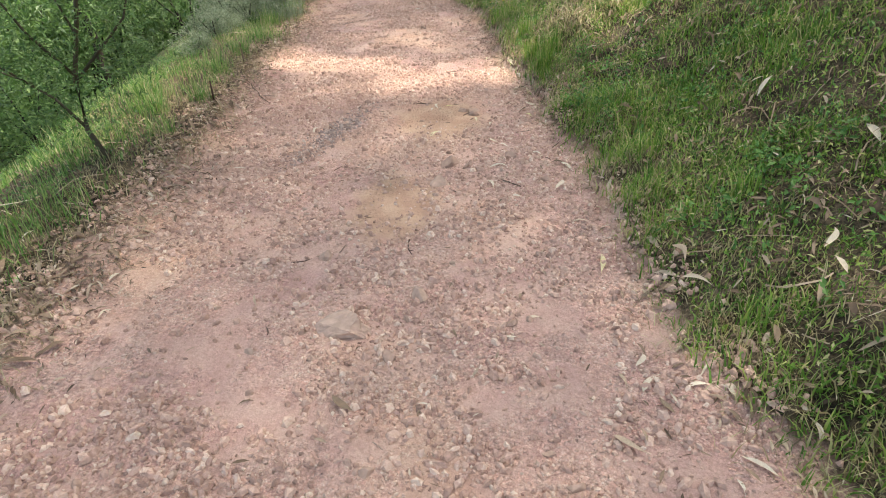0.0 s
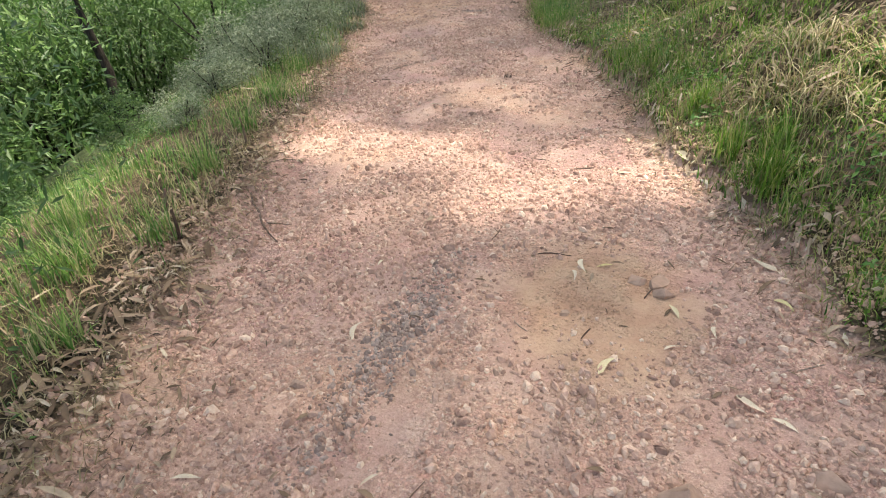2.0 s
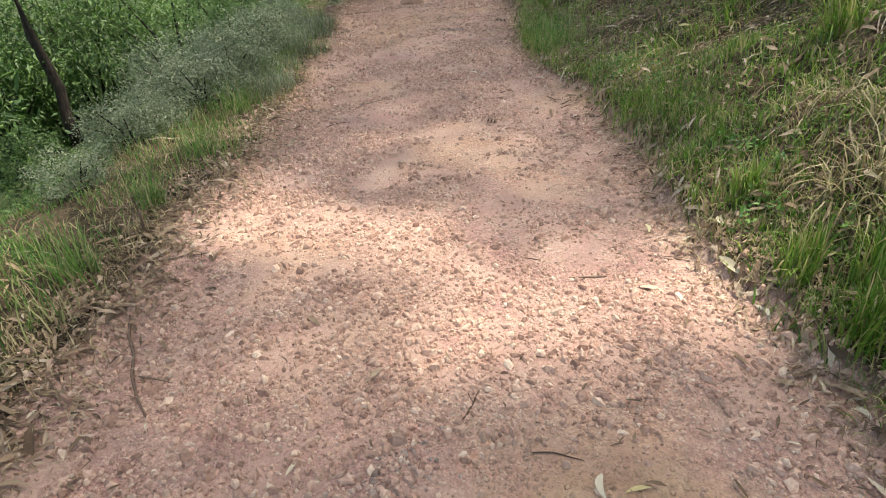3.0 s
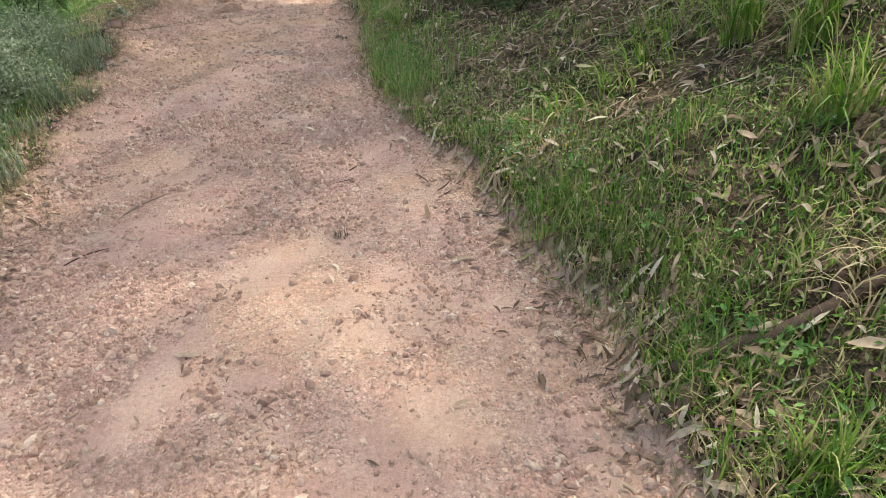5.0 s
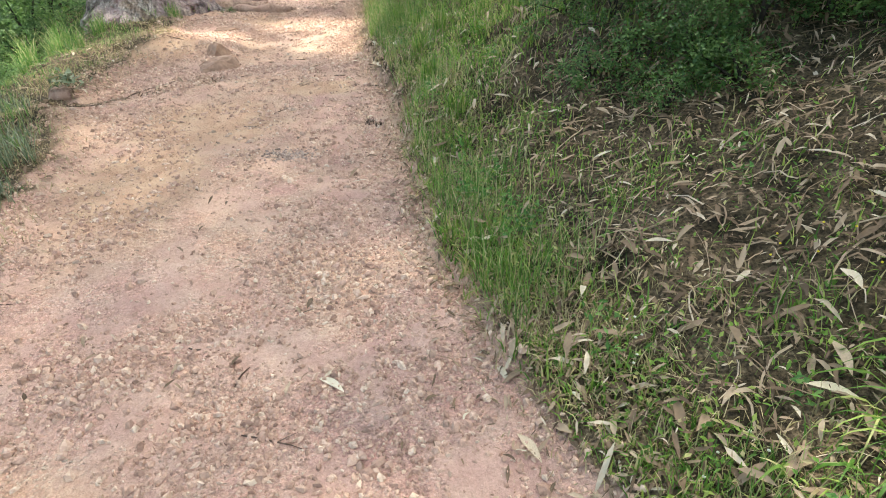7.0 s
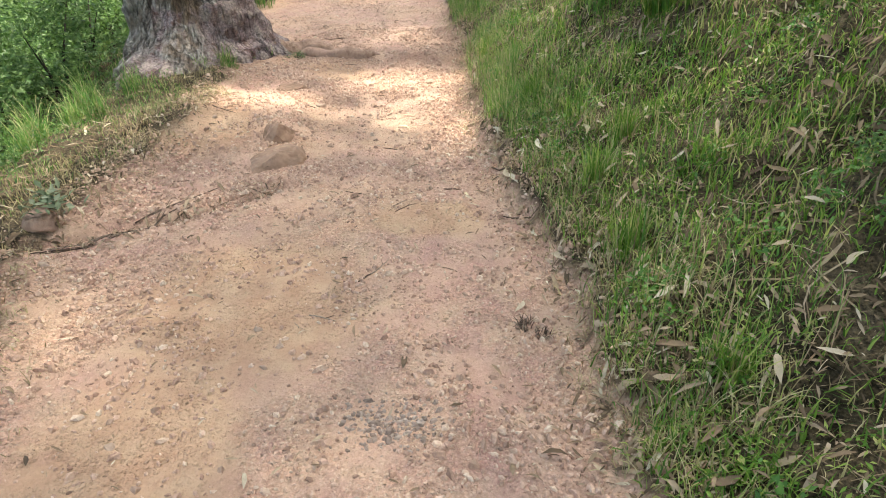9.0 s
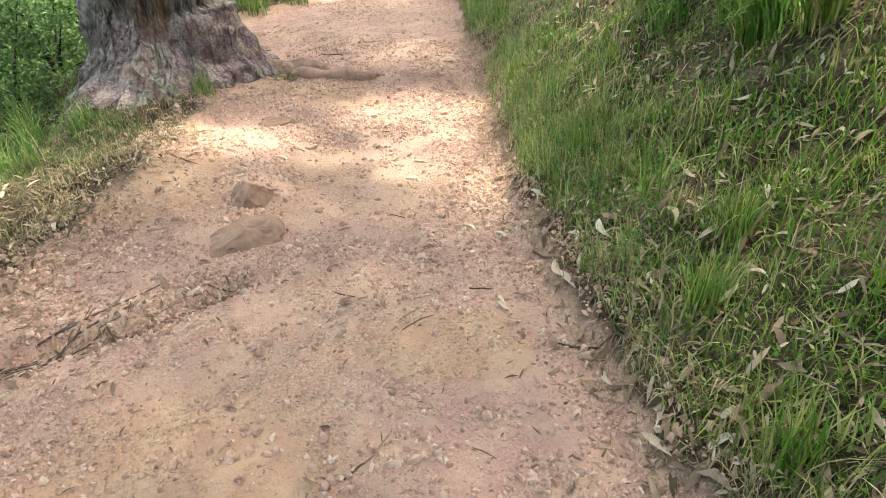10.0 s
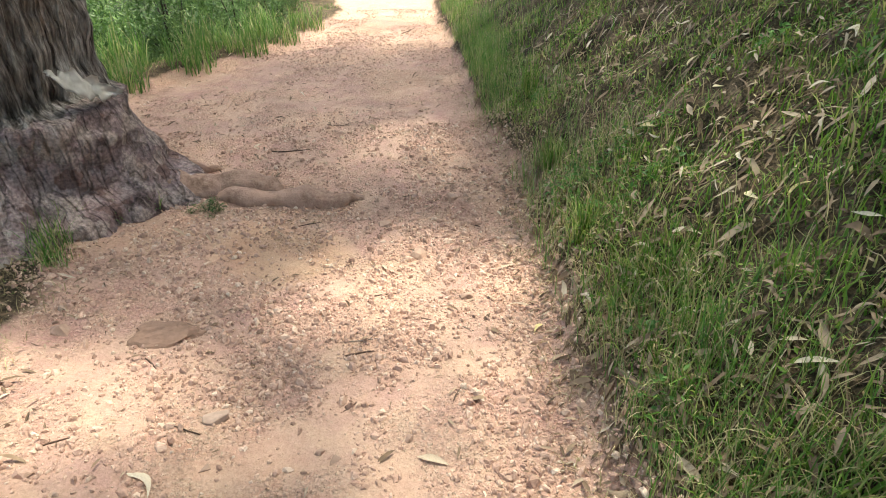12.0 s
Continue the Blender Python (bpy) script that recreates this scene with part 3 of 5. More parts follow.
def build_crowns():
    rng = np.random.default_rng(5)
    n = 152000
    gx, gy = rng.uniform(-5.0, 3.5, n), rng.uniform(-4.5, 25, n)
    keep = rng.uniform(0, 1, n) > gaps(gx, gy)
    gx, gy = gx[keep], gy[keep]
    h = rng.uniform(8.5, 13.5, len(gx))
    w = np.array(SUN_WAY) / SUN_WAY.z
    pts = np.stack([gx + w[0] * h, gy + w[1] * h, h], 1)
    pts[:, :2] += rng.normal(0, 0.05, (len(pts), 2))
    # the crowns go on over the woods below the trail
    m = 52000
    wood = np.stack([rng.uniform(-15, -3.6, m), rng.uniform(-6, 34, m), rng.uniform(7.5, 12.5, m)], 1)
    wood = wood[rng.uniform(0, 1, m) < (0.65 + 0.4 * wave(wood[:, 0], wood[:, 1], 1.6, 35)) * (1 - 0.75 * step(11, 14, wood[:, 1]))]
    pts = np.concatenate([pts, wood])
    trees = np.array(CROWN_TREES)
    owner = np.argmin(np.linalg.norm(pts[:, None, :2] - trees[None], axis=2), axis=1)
    for k, (tx, ty) in enumerate(CROWN_TREES):
        mine = pts[owner == k]
        base = float(land(tx, ty))
        tree = tagged(new("gum_tree"), "tall gum tree with a high open crown of drooping leaves", "tree")
        tree.location = (tx, ty, base)
        inv = tree.location
        if k == 4:
            bm = bmesh.new()
            tapered(bm, [(0.1, 0, -0.4), (0.02, 0, 0.6), (0.08, 0.05, 1.2), (-0.12, 0.1, 2.2), (-0.2, 0.15, 3.4), (0.1, 0.2, 6), (0.2, 0.2, 11)], [0.15, 0.11, 0.10, 0.09, 0.08, 0.07, 0.04], 12, 0.25)
            part("trunk", bm, DARK_BARK, tree, "slim dark trunk on the slope below the trail")
        elif k == 5:
            old_gum(tree)
        else:
            bm = bmesh.new()
            tapered(bm, [(0, 0, -0.3), (0.05, 0, 1.5), (0.15, 0.1, 4), (0.1, 0.2, 8), (0.2, 0.2, 11)], [0.34, 0.26, 0.22, 0.16, 0.07], 12, 0.15)
            part("trunk", bm, BARK, tree)
        for j in range(6):
            if not len(mine):
                break
            e = mine[rng.integers(len(mine))] - np.array(inv)
            shade = [np.array(inv) + e * u - np.array(SUN_WAY) / SUN_WAY.z * (inv[2] + e[2] * u) for u in (0.5, 0.7, 0.85, 1.0)]
            if max(float(gaps(np.array([q[0]]), np.array([q[1]]))[0]) for q in shade) > 0.05:
                continue
            bm = bmesh.new()
            z0 = 5.5 + 0.6 * j
            tapered(bm, [(0.12, 0.15, z0), (e[0] * 0.4, e[1] * 0.4, (z0 + e[2]) / 2 + 0.5), (e[0] * 0.9, e[1] * 0.9, e[2])], [0.08, 0.045, 0.012], 6)
            part("limb", bm, BARK, tree)
        if len(mine):
            crown = new("crown", leaf_cloud("crown", mine - np.array(inv), 0.22, 0.075, rng, LEAVES, 0.9))
            crown.parent = tree


build_crowns()


# ---- grass, as blades ----
def blades(name, x, y, height, width, rng, mat, label, lean=0.5, segments=2, category="grass"):
    n = len(x)
    z = land(x, y) - 0.01
    yaw = rng.uniform(0, 2 * np.pi, n)
    face = yaw + np.pi / 2 + rng.normal(0, 0.4, n)
    bend = np.abs(rng.normal(lean, 0.45, n))
    rows = []
    px, py, pz = x.copy(), y.copy(), z.copy()
    for k in range(segments + 1):
        u = k / segments
        half = width * 0.5 * (1 - u ** 1.6)
        sx, sy = np.cos(face) * half, np.sin(face) * half
        if k < segments:
            rows += [np.stack([px - sx, py - sy, pz], 1), np.stack([px + sx, py + sy, pz], 1)]
        else:
            rows.append(np.stack([px, py, pz], 1))
        ang = bend * (u + 0.35) * 1.2
        st = height / segments
        px, py, pz = px + np.cos(yaw) * np.sin(ang) * st, py + np.sin(yaw) * np.sin(ang) * st, pz + np.cos(ang) * st
    per = 2 * segments + 1
    v = np.stack(rows, 1).reshape(-1, 3)
    gz = land(v[:, 0], v[:, 1]) + 0.004
    v[:, 2] = np.maximum(v[:, 2], gz - 0.015)
    quads = [[2 * k, 2 * k + 1, 2 * k + 3, 2 * k + 2] for k in range(segments - 1)]
    faces = [spread(per, [[per - 3, per - 2, per - 1]], n)] + ([spread(per, quads, n)] if quads else [])
    return tagged(new(name, quick_mesh(name, v, faces, mat)), label, category, kind="stuff")


def scatter(rng, n, x0, x1, y0, y1, chance):
    x, y = rng.uniform(x0, x1, n), rng.uniform(y0, y1, n)
    keep = rng.uniform(0, 1, n) < chance(x, y)
    return x[keep], y[keep]


# where the right bank is bare litter rather than grass
def bareness(x, y):
    d = x - np.interp(y, R_Y, R_X)
    b = np.interp(y, (0, 5.5, 6.5, 8, 9, 11.2, 12.5, 15, 17, 19), (0.1, 0.15, 0.5, 0.65, 0.9, 0.9, 0.5, 0.52, 0.7, 0.65))
    b = b * step(0.15, 0.55, d)
    return np.clip(b + 0.3 * wave(x, y, 0.45, 41), 0, 0.97)


def build_grass():
    rng = np.random.default_rng(7)

    def right(x, y):
        dl, dr = edges(x, y)
        late = 0.12 * step(11.5, 13, y)
        return step(-0.08, 0.18, dr - late) * (1 - bareness(x, y)) * (0.6 + 0.5 * wave(x, y, 0.22, 42)).clip(0, 1) * (1 - 0.6 * step(1.8, 3.5, dr)) * (1 - 0.6 * step(17, 22, y))
    d, y = 2.9 * rng.uniform(0, 1, 410000) ** 1.25 - 0.05, rng.uniform(0.5, 24, 410000)
    x = d + np.interp(y, R_Y, R_X)
    keep = rng.uniform(0, 1, len(x)) < right(x, y)
    x, y = x[keep], y[keep]
    tall = 0.6 + 0.5 * wave(x, y, 0.6, 43) + 0.25 * wave(x, y, 0.2, 44) + 0.3 * step(11, 13, y) * step(17.5, 15, y)
    blades("grass", x, y, (0.085 * rng.uniform(0.5, 1.5, len(x)) * (tall + 0.4)).clip(0.03, 0.3), rng.uniform(0.004, 0.011, len(x)), rng, GRASS, "dense green wild grass on the sloping bank", 0.95)

    # thin seeding stems that stand along the bank's foot
    y = rng.uniform(5.2, 25, 23000)
    d = 0.03 + np.abs(rng.normal(0, 0.33, len(y)))
    x = np.interp(y, R_Y, R_X) + d
    keep = rng.uniform(0, 1, len(y)) < (0.45 + 0.7 * wave(x, y, 0.4, 49)).clip(0, 1)
    x, y = x[keep], y[keep]
    blades("seeding_grass", x, y, (0.11 + 0.09 * step(9.2, 10.4, y)) * rng.uniform(0.5, 1.5, len(x)), rng.uniform(0.003, 0.006, len(x)), rng, VERGE_GRASS, "thin pale seeding grass standing along the bank's foot", 0.4, 3)

    def left(x, y):
        dl, dr = edges(x, y)
        return step(0.05, 0.75, dl) * (0.5 + 0.6 * wave(x, y, 0.35, 45) + 0.3 * wave(x, y, 0.9, 48)).clip(0.04, 1) * (1 - 0.75 * step(1.2, 4, dl)) * (1 - 0.5 * step(17, 24, y))
    d, y = 3.6 * rng.uniform(0, 1, 230000) ** 1.4 - 0.05, rng.uniform(0.8, 27, 230000)
    x = np.interp(y, L_Y, L_X) - d
    keep = rng.uniform(0, 1, len(x)) < left(x, y)
    x, y = x[keep], y[keep]
    tall = 0.6 + 0.6 * wave(x, y, 0.5, 46)
    blades("verge_grass", x, y, (0.10 * rng.uniform(0.4, 1.7, len(x)) * (tall + 0.35) * (1 - 0.4 * step(12.5, 14, y))).clip(0.03, 0.35), rng.uniform(0.0035, 0.009, len(x)), rng, VERGE_GRASS, "yellow-green verge grass running to seed on the drop", 0.6)

    def straw(x, y):
        dl, dr = edges(x, y)
        e = np.maximum(dl, dr)
        return step(-0.2, 0.15, e) * (1 - 0.85 * step(0.35, 1.0, e)) * (1 - step(2.4, 3.0, e)) * (0.55 + 0.5 * wave(x, y, 0.3, 47)).clip(0, 1) * 0.6
    x, y = scatter(rng, 150000, -5, 2.8, 0.5, 24, straw)
    y2 = rng.uniform(0.8, 20, 110000)
    side = rng.uniform(0, 1, len(y2)) < 0.55
    d2 = rng.normal(0.16, 0.2, len(y2))
    x2 = np.where(side, np.interp(y2, R_Y, R_X) + d2, np.interp(y2, L_Y, L_X) - d2 * 1.5)
    keep = rng.uniform(0, 1, len(x2)) < 1.3 * straw(x2, y2)
    x, y = np.concatenate([x, x2[keep]]), np.concatenate([y, y2[keep]])
    blades("dry_grass", x, y, 0.08 * rng.uniform(0.5, 1.6, len(x)), rng.uniform(0.0025, 0.006, len(x)), rng, DRY_GRASS, "flattened straw-coloured dry grass stems", 1.3)


build_grass()


# ---- gravel ----
def stones(name, x, y, size, rng, mat, label, sink=0.35):
    n = len(x)
    ring = [(math.cos(1.257 * k), math.sin(1.257 * k), -0.1) for k in range(5)]
    top = [(0.62 * math.cos(2.094 * k + 0.5), 0.62 * math.sin(2.094 * k + 0.5), 0.6) for k in range(3)]
    base = np.array(ring + top)
    faces = [[0, 1, 5], [1, 6, 5], [1, 2, 6], [2, 3, 6], [3, 7, 6], [3, 4, 7], [4, 0, 7], [0, 5, 7], [5, 6, 7]]
    v = base[None] * (1 + rng.uniform(-0.3, 0.3, (n, 8, 3)))
    v = v * size[:, None, None] * np.stack([rng.uniform(0.8, 1.5, n), rng.uniform(0.55, 1.0, n), rng.uniform(0.7, 1.5, n)], 1)[:, None]
    a = rng.uniform(0, 2 * np.pi, n)
    c, s = np.cos(a)[:, None], np.sin(a)[:, None]
    v = np.stack([v[..., 0] * c - v[..., 1] * s, v[..., 0] * s + v[..., 1] * c, v[..., 2]], 2)
    v += np.stack([x, y, land(x, y) + size * (0.32 - sink)], 1)[:, None]
    return tagged(new(name, quick_mesh(name, v.reshape(-1, 3), [spread(8, faces, n)], mat, False)), label, "gravel", kind="stuff")


def build_gravel():
    rng = np.random.default_rng(9)

    def on_trail(x, y):
        dl, dr = edges(x, y)
        inside = 1 - np.maximum(step(0.05, 0.5, dl), step(-0.02, 0.3, dr))
        u = (x - np.interp(y, L_Y, L_X)) / (np.interp(y, R_Y, R_X) - np.interp(y, L_Y, L_X))
        loose = 0.34 + 0.8 * wave(x, y, 0.7, 51) + 0.6 * wave(x, y, 0.22, 52) + 0.5 * wave(x, y, 0.09, 53) + 0.35 * step(0.5, 0.1, u) + 0.35 * step(0.7, 0.95, u)
        return inside * loose.clip(0.05, 1) * (1 - 0.85 * clay_at(x, y)) * (1 - 0.8 * step(19, 24, y))
    y = rng.uniform(0.9, 19, 225000)
    x = np.interp(y, L_Y, L_X) + rng.uniform(-0.14, 1.08, len(y)) * (np.interp(y, R_Y, R_X) - np.interp(y, L_Y, L_X))
    keep = rng.uniform(0, 1, len(x)) < on_trail(x, y)
    x, y = x[keep], y[keep]
    stones("gravel", x, y, (0.0068 * (1 + 0.2 * step(3.6, 2.2, y)) * np.exp(rng.normal(0, 0.5, len(x)))).clip(0.0035, 0.022), rng, STONE, "loose pinkish crushed gravel strewn over the trail", 0.1)

    y = rng.uniform(19, 26, 16000)
    x = np.interp(y, L_Y, L_X) + rng.uniform(0, 1, len(y)) * (np.interp(y, R_Y, R_X) - np.interp(y, L_Y, L_X))
    keep = rng.uniform(0, 1, len(x)) < 0.3 + 0.7 * wave(x, y, 0.6, 54)
    stones("far_gravel", x[keep], y[keep], rng.uniform(0.006, 0.016, int(keep.sum())), rng, STONE, "scattered gravel on the trail past the root")

    u = rng.uniform(0, 1, 1500)
    x, y = -2.45 + 0.85 * u + rng.normal(0, 0.10, 1500), 13.6 + 0.62 * u + rng.normal(0, 0.09, 1500)
    stones("washed_gravel", x, y, (0.008 * np.exp(rng.normal(0, 0.45, 1500))).clip(0.004, 0.022), rng, STONE, "gravel chips washed together below the rocks")

    y = np.concatenate([rng.normal(4.5, 0.3, 1100), rng.normal(11.84, 0.055, 320)])
    x = np.concatenate([-0.74 + 0.28 * (y[:1100] - 4.6) + rng.normal(0, 0.06, 1100), rng.normal(-1.05, 0.10, 320)])
    stones("grey_gravel", x, y, (0.0085 * np.exp(rng.normal(0, 0.35, len(x)))).clip(0.004, 0.02), rng, GREY_STONE, "patch of grey stone chips lying loose on the trail")


build_gravel()


# ---- shrubs and saplings ----
def clumps(rng, count, leaves, rx, rz, z0):
    """Leaf places in uneven clumps within a rounded outline."""
    a = rng.uniform(0, 2 * np.pi, count)
    r = np.sqrt(rng.uniform(0.05, 1, count)) * rx * rng.uniform(0.6, 1.15, count)
    z = z0 + rz * rng.uniform(0, 1, count) * (1.05 - 0.5 * (r / rx) ** 2)
    c = np.stack([np.cos(a) * r, np.sin(a) * r, z], 1)
    pick = rng.integers(0, count, leaves)
    return c[pick] + rng.normal(0, rx * 0.13, (leaves, 3)) * (1, 1, 0.8), c


def shrub(name, label, rng, rx, rz, z0, count, leaves, length, width, mat, droop):
    thing = tagged(new(name), label, "shrub", group="shrubs on the slope")
    pts, c = clumps(rng, count, leaves, rx, rz, z0)
    for k in range(min(7, count)):
        bm = bmesh.new()
        e = c[k]
        tapered(bm, [(0.03 * e[0], 0.03 * e[1], -0.15), (0.35 * e[0], 0.35 * e[1], 0.45 * e[2]), tuple(e)], [0.006 + rx * 0.018, 0.004 + rx * 0.012, 0.004], 5)
        part("stem", bm, DARK_BARK, thing)
    foliage = new("foliage", leaf_cloud("foliage", pts, length, width, rng, mat, droop))
    foliage.parent = thing
    return thing


def build_shrubs():
    rng = np.random.default_rng(21)
    far = (0, 0, -200)
    kinds = [
        shrub("bushy_shrub", "dense dark green bush on the slope below the trail", rng, 0.8, 1.3, 0.1, 60, 4600, 0.075, 0.03, SHRUB_LEAVES, 0.1),
        shrub("twiggy_shrub", "low grey-green twiggy shrub on the trail's verge", rng, 0.45, 0.45, 0.03, 50, 5000, 0.036, 0.012, GREY_LEAVES, -0.2),
        shrub("wattle_shrub", "tall feathery green shrub below the trail", rng, 1.5, 3.0, 0.3, 90, 5000, 0.13, 0.036, SHRUB_LEAVES, 0.5),
        shrub("groundcover_shrub", "low round-leaved green shrub hanging over the bank", rng, 0.35, 0.28, 0.0, 30, 1500, 0.028, 0.018, SHRUB_LEAVES, 0.0),
    ]
    spots = []

    def put(k, x, y, size):
        spots.append((k, x, y, size))
    for x, y, s in ((-2.85, 8.5, 0.9), (-2.95, 9.3, 1.0), (-3.1, 10.3, 1.15), (-3.2, 11.1, 1.0), (-2.95, 7.6, 0.75), (-2.9, 6.9, 0.6), (-3.3, 8.9, 1.1), (-3.6, 10.0, 1.2), (-3.5, 12.2, 0.9), (-3.05, 7.95, 0.7)):
        put(1, x, y, s)
    for x, y, s in ((1.46, 11.35, 1.1), (1.85, 11.4, 1.2), (1.2, 11.95, 1.0), (2.2, 11.2, 1.2), (1.65, 12.2, 1.1), (1.0, 12.35, 0.8), (2.3, 12.0, 1.3), (1.25, 11.5, 0.9), (1.6, 11.0, 1.0), (0.95, 11.6, 0.8), (1.2, 11.1, 0.8), (-2.45, 17.35, 0.35)):
        put(3, x, y, s)
    for x, y, s in ((-4.6, 6.2, 0.8), (-4.4, 8.2, 0.45), (-4.3, 12.4, 0.7), (-5.0, 13.6, 1.0), (-5.3, 15.6, 0.9), (-5.2, 17.2, 1.0), (-5.6, 18.8, 1.1), (-5.4, 21.0, 1.0), (-4.6, 22.6, 0.9), (-4.1, 24.2, 0.9), (-3.9, 26, 0.9), (-4.3, 28, 1.0), (-5.2, 4.4, 0.9), (-5.6, 2.6, 0.9), (-4.7, 14.8, 0.7), (2.75, 11.0, 0.8), (3.15, 12.1, 0.85), (1.75, 11.75, 0.5), (2.2, 11.3, 0.5), (1.35, 12.1, 0.42), (1.5, 11.35, 0.3)):
        put(0, x, y, s)
    for k in range(46):
        y = 0.5 + 40 * (k + rng.uniform(0, 1)) / 46
        x = -5.6 - rng.uniform(0, 1) ** 1.4 * 13
        if abs((x + 0.3) * 0.777 + (y - 3.4) * 0.63) > 2.1 or x < -10.2:
            put(0 if rng.uniform() < 0.35 else 2, x, y, rng.uniform(0.8, 1.5))
    for k in range(16):
        a = radians(124 + 44 * (k + rng.uniform(0, 1)) / 16)
        r = rng.uniform(14.5, 18)
        put(2, -0.5 + r * math.cos(a), 4 + r * math.sin(a), rng.uniform(1.3, 1.8))
    for k, x, y, s in spots:
        m = pose(x, y, float(land(x, y)) - 0.03, rng.uniform(-8, 8), rng.uniform(-8, 8), rng.uniform(0, 360)) @ Matrix.Scale(s, 4)
        ob = copy_thing(kinds[k], pose(0, 0, 0))
        ob.matrix_basis = m
    for thing in kinds:
        for o in (*thing.children_recursive, thing):
            bpy.data.objects.remove(o)


build_shrubs()


SAPLING_BARK = island_material("green_brown_bark", [(0.0, (0.05, 0.042, 0.026)), (1.0, (0.09, 0.075, 0.05))], 0.8, 0.2, grain=40)


def build_sapling():
    rng = np.random.default_rng(22)
    x0, y0 = -2.12, 3.8
    z0 = float(land(x0, y0))
    tree = tagged(new("wattle_sapling"), "slender wattle sapling with thin forking stems", "tree")
    tree.location = (x0, y0, z0)
    stems = (
        ("trunk", [(0.02, 0, -0.08), (-0.07, 0, 0.2), (-0.04, 0.02, 0.52), (0.08, 0.05, 0.85), (0.2, 0.05, 1.2), (0.3, 0.1, 1.7)], [0.024, 0.02, 0.017, 0.014, 0.011, 0.005]),
        ("branch", [(-0.04, 0.02, 0.5), (0.16, 0.05, 0.68), (0.34, 0.1, 0.85), (0.5, 0.15, 1.2)], [0.013, 0.011, 0.008, 0.003]),
        ("branch", [(-0.07, 0, 0.22), (-0.22, 0.02, 0.4), (-0.42, 0.05, 0.52), (-0.75, 0.1, 0.62)], [0.013, 0.01, 0.008, 0.003]),
        ("branch", [(-0.04, 0.02, 0.55), (-0.18, -0.05, 0.8), (-0.3, -0.1, 1.15), (-0.35, -0.1, 1.5)], [0.011, 0.009, 0.006, 0.003]),
        ("branch", [(0.05, 0.04, 0.78), (-0.05, 0.1, 1.0), (-0.02, 0.2, 1.35)], [0.009, 0.007, 0.003]),
        ("branch", [(-0.3, 0.03, 0.46), (-0.5, -0.1, 0.7), (-0.7, -0.15, 0.95)], [0.008, 0.006, 0.003]),
    )
    places = []
    for name, pts, radii in stems:
        bm = bmesh.new()
        tapered(bm, pts, [0.85 * r for r in radii], 7, 0.2)
        part(name, bm, SAPLING_BARK, tree)
        p = np.array(pts[1:])
        for q, r in zip(p, p[1:]):
            u = rng.uniform(0, 1, (520, 1))
            places.append(q + (r - q) * u + rng.normal(0, 0.19, (520, 3)))
    foliage = new("foliage", leaf_cloud("foliage", np.concatenate(places), 0.055, 0.012, rng, SHRUB_LEAVES, 0.2))
    foliage.parent = tree


build_sapling()


# ---- tussocks and tufts ----
def tussock(x, y, height, count, mat, label, category="grass tuft", spread_r=0.06, lean=0.8, width=0.008, droop_way=None, fan=0.7):
    rng = np.random.default_rng(int(abs(x * 1000) + abs(y * 37)))
    seg = 5
    r = spread_r * np.sqrt(rng.uniform(0, 1, count))
    a = rng.uniform(0, 2 * np.pi, count)
    px, py = x + r * np.cos(a), y + r * np.sin(a)
    pz = land(px, py) - 0.01
    yaw = rng.uniform(0, 2 * np.pi, count) if droop_way is None else rng.normal(droop_way, fan, count)
    bend = np.abs(rng.normal(lean, 0.35, count))
    st = height * rng.uniform(0.55, 1.15, count) / seg
    wd = width * rng.uniform(0.6, 1.3, count)
    rows = []
    for k in range(seg + 1):
        u = k / seg
        half = wd * 0.5 * (1 - u ** 2)
        sx, sy = -np.sin(yaw) * half, np.cos(yaw) * half
        if k < seg:
            rows += [np.stack([px - sx, py - sy, pz], 1), np.stack([px + sx, py + sy, pz], 1)]
        else:
            rows.append(np.stack([px, py, pz], 1))
        ang = bend * (0.25 + 1.9 * u)
        px, py, pz = px + np.cos(yaw) * np.sin(ang) * st, py + np.sin(yaw) * np.sin(ang) * st, pz + np.cos(ang) * st
        pz = np.maximum(pz, land(px, py) + 0.006)
    per = 2 * seg + 1
    v = np.stack(rows, 1).reshape(-1, 3) - (x, y, float(land(x, y)))
    quads = [[2 * k, 2 * k + 1, 2 * k + 3, 2 * k + 2] for k in range(seg - 1)]
    ob = new("grass_tussock", quick_mesh("grass_tussock", v, [spread(per, [[per - 3, per - 2, per - 1]], count), spread(per, quads, count)], mat))
    ob.location = (x, y, float(land(x, y)))
    tagged(ob, label, category, group="grass tussocks", kind="stuff")


DOWN = math.pi + 0.2
TUFT_RNG = random.Random(26)
for k in range(26):
    y = 8.6 + 4.6 * k / 26 + TUFT_RNG.uniform(-0.1, 0.1)
    tussock(float(np.interp(y, L_Y, L_X)) - TUFT_RNG.uniform(0.15, 0.85), y, TUFT_RNG.uniform(0.2, 0.34), 90, GREY_LEAVES, "pale grey-green seeding grass tuft on the drop", spread_r=0.14, lean=0.7, width=0.006)
for k in range(24):
    y = 11.8 + 6 * k / 24 + TUFT_RNG.uniform(-0.1, 0.1)
    tussock(float(np.interp(y, R_Y, R_X)) + TUFT_RNG.uniform(0.16, 0.5), y, TUFT_RNG.uniform(0.14, 0.24), 55, DRY_GRASS, "straw-yellow dry grass tuft at the bank's foot", spread_r=0.12, lean=1.0, width=0.005)
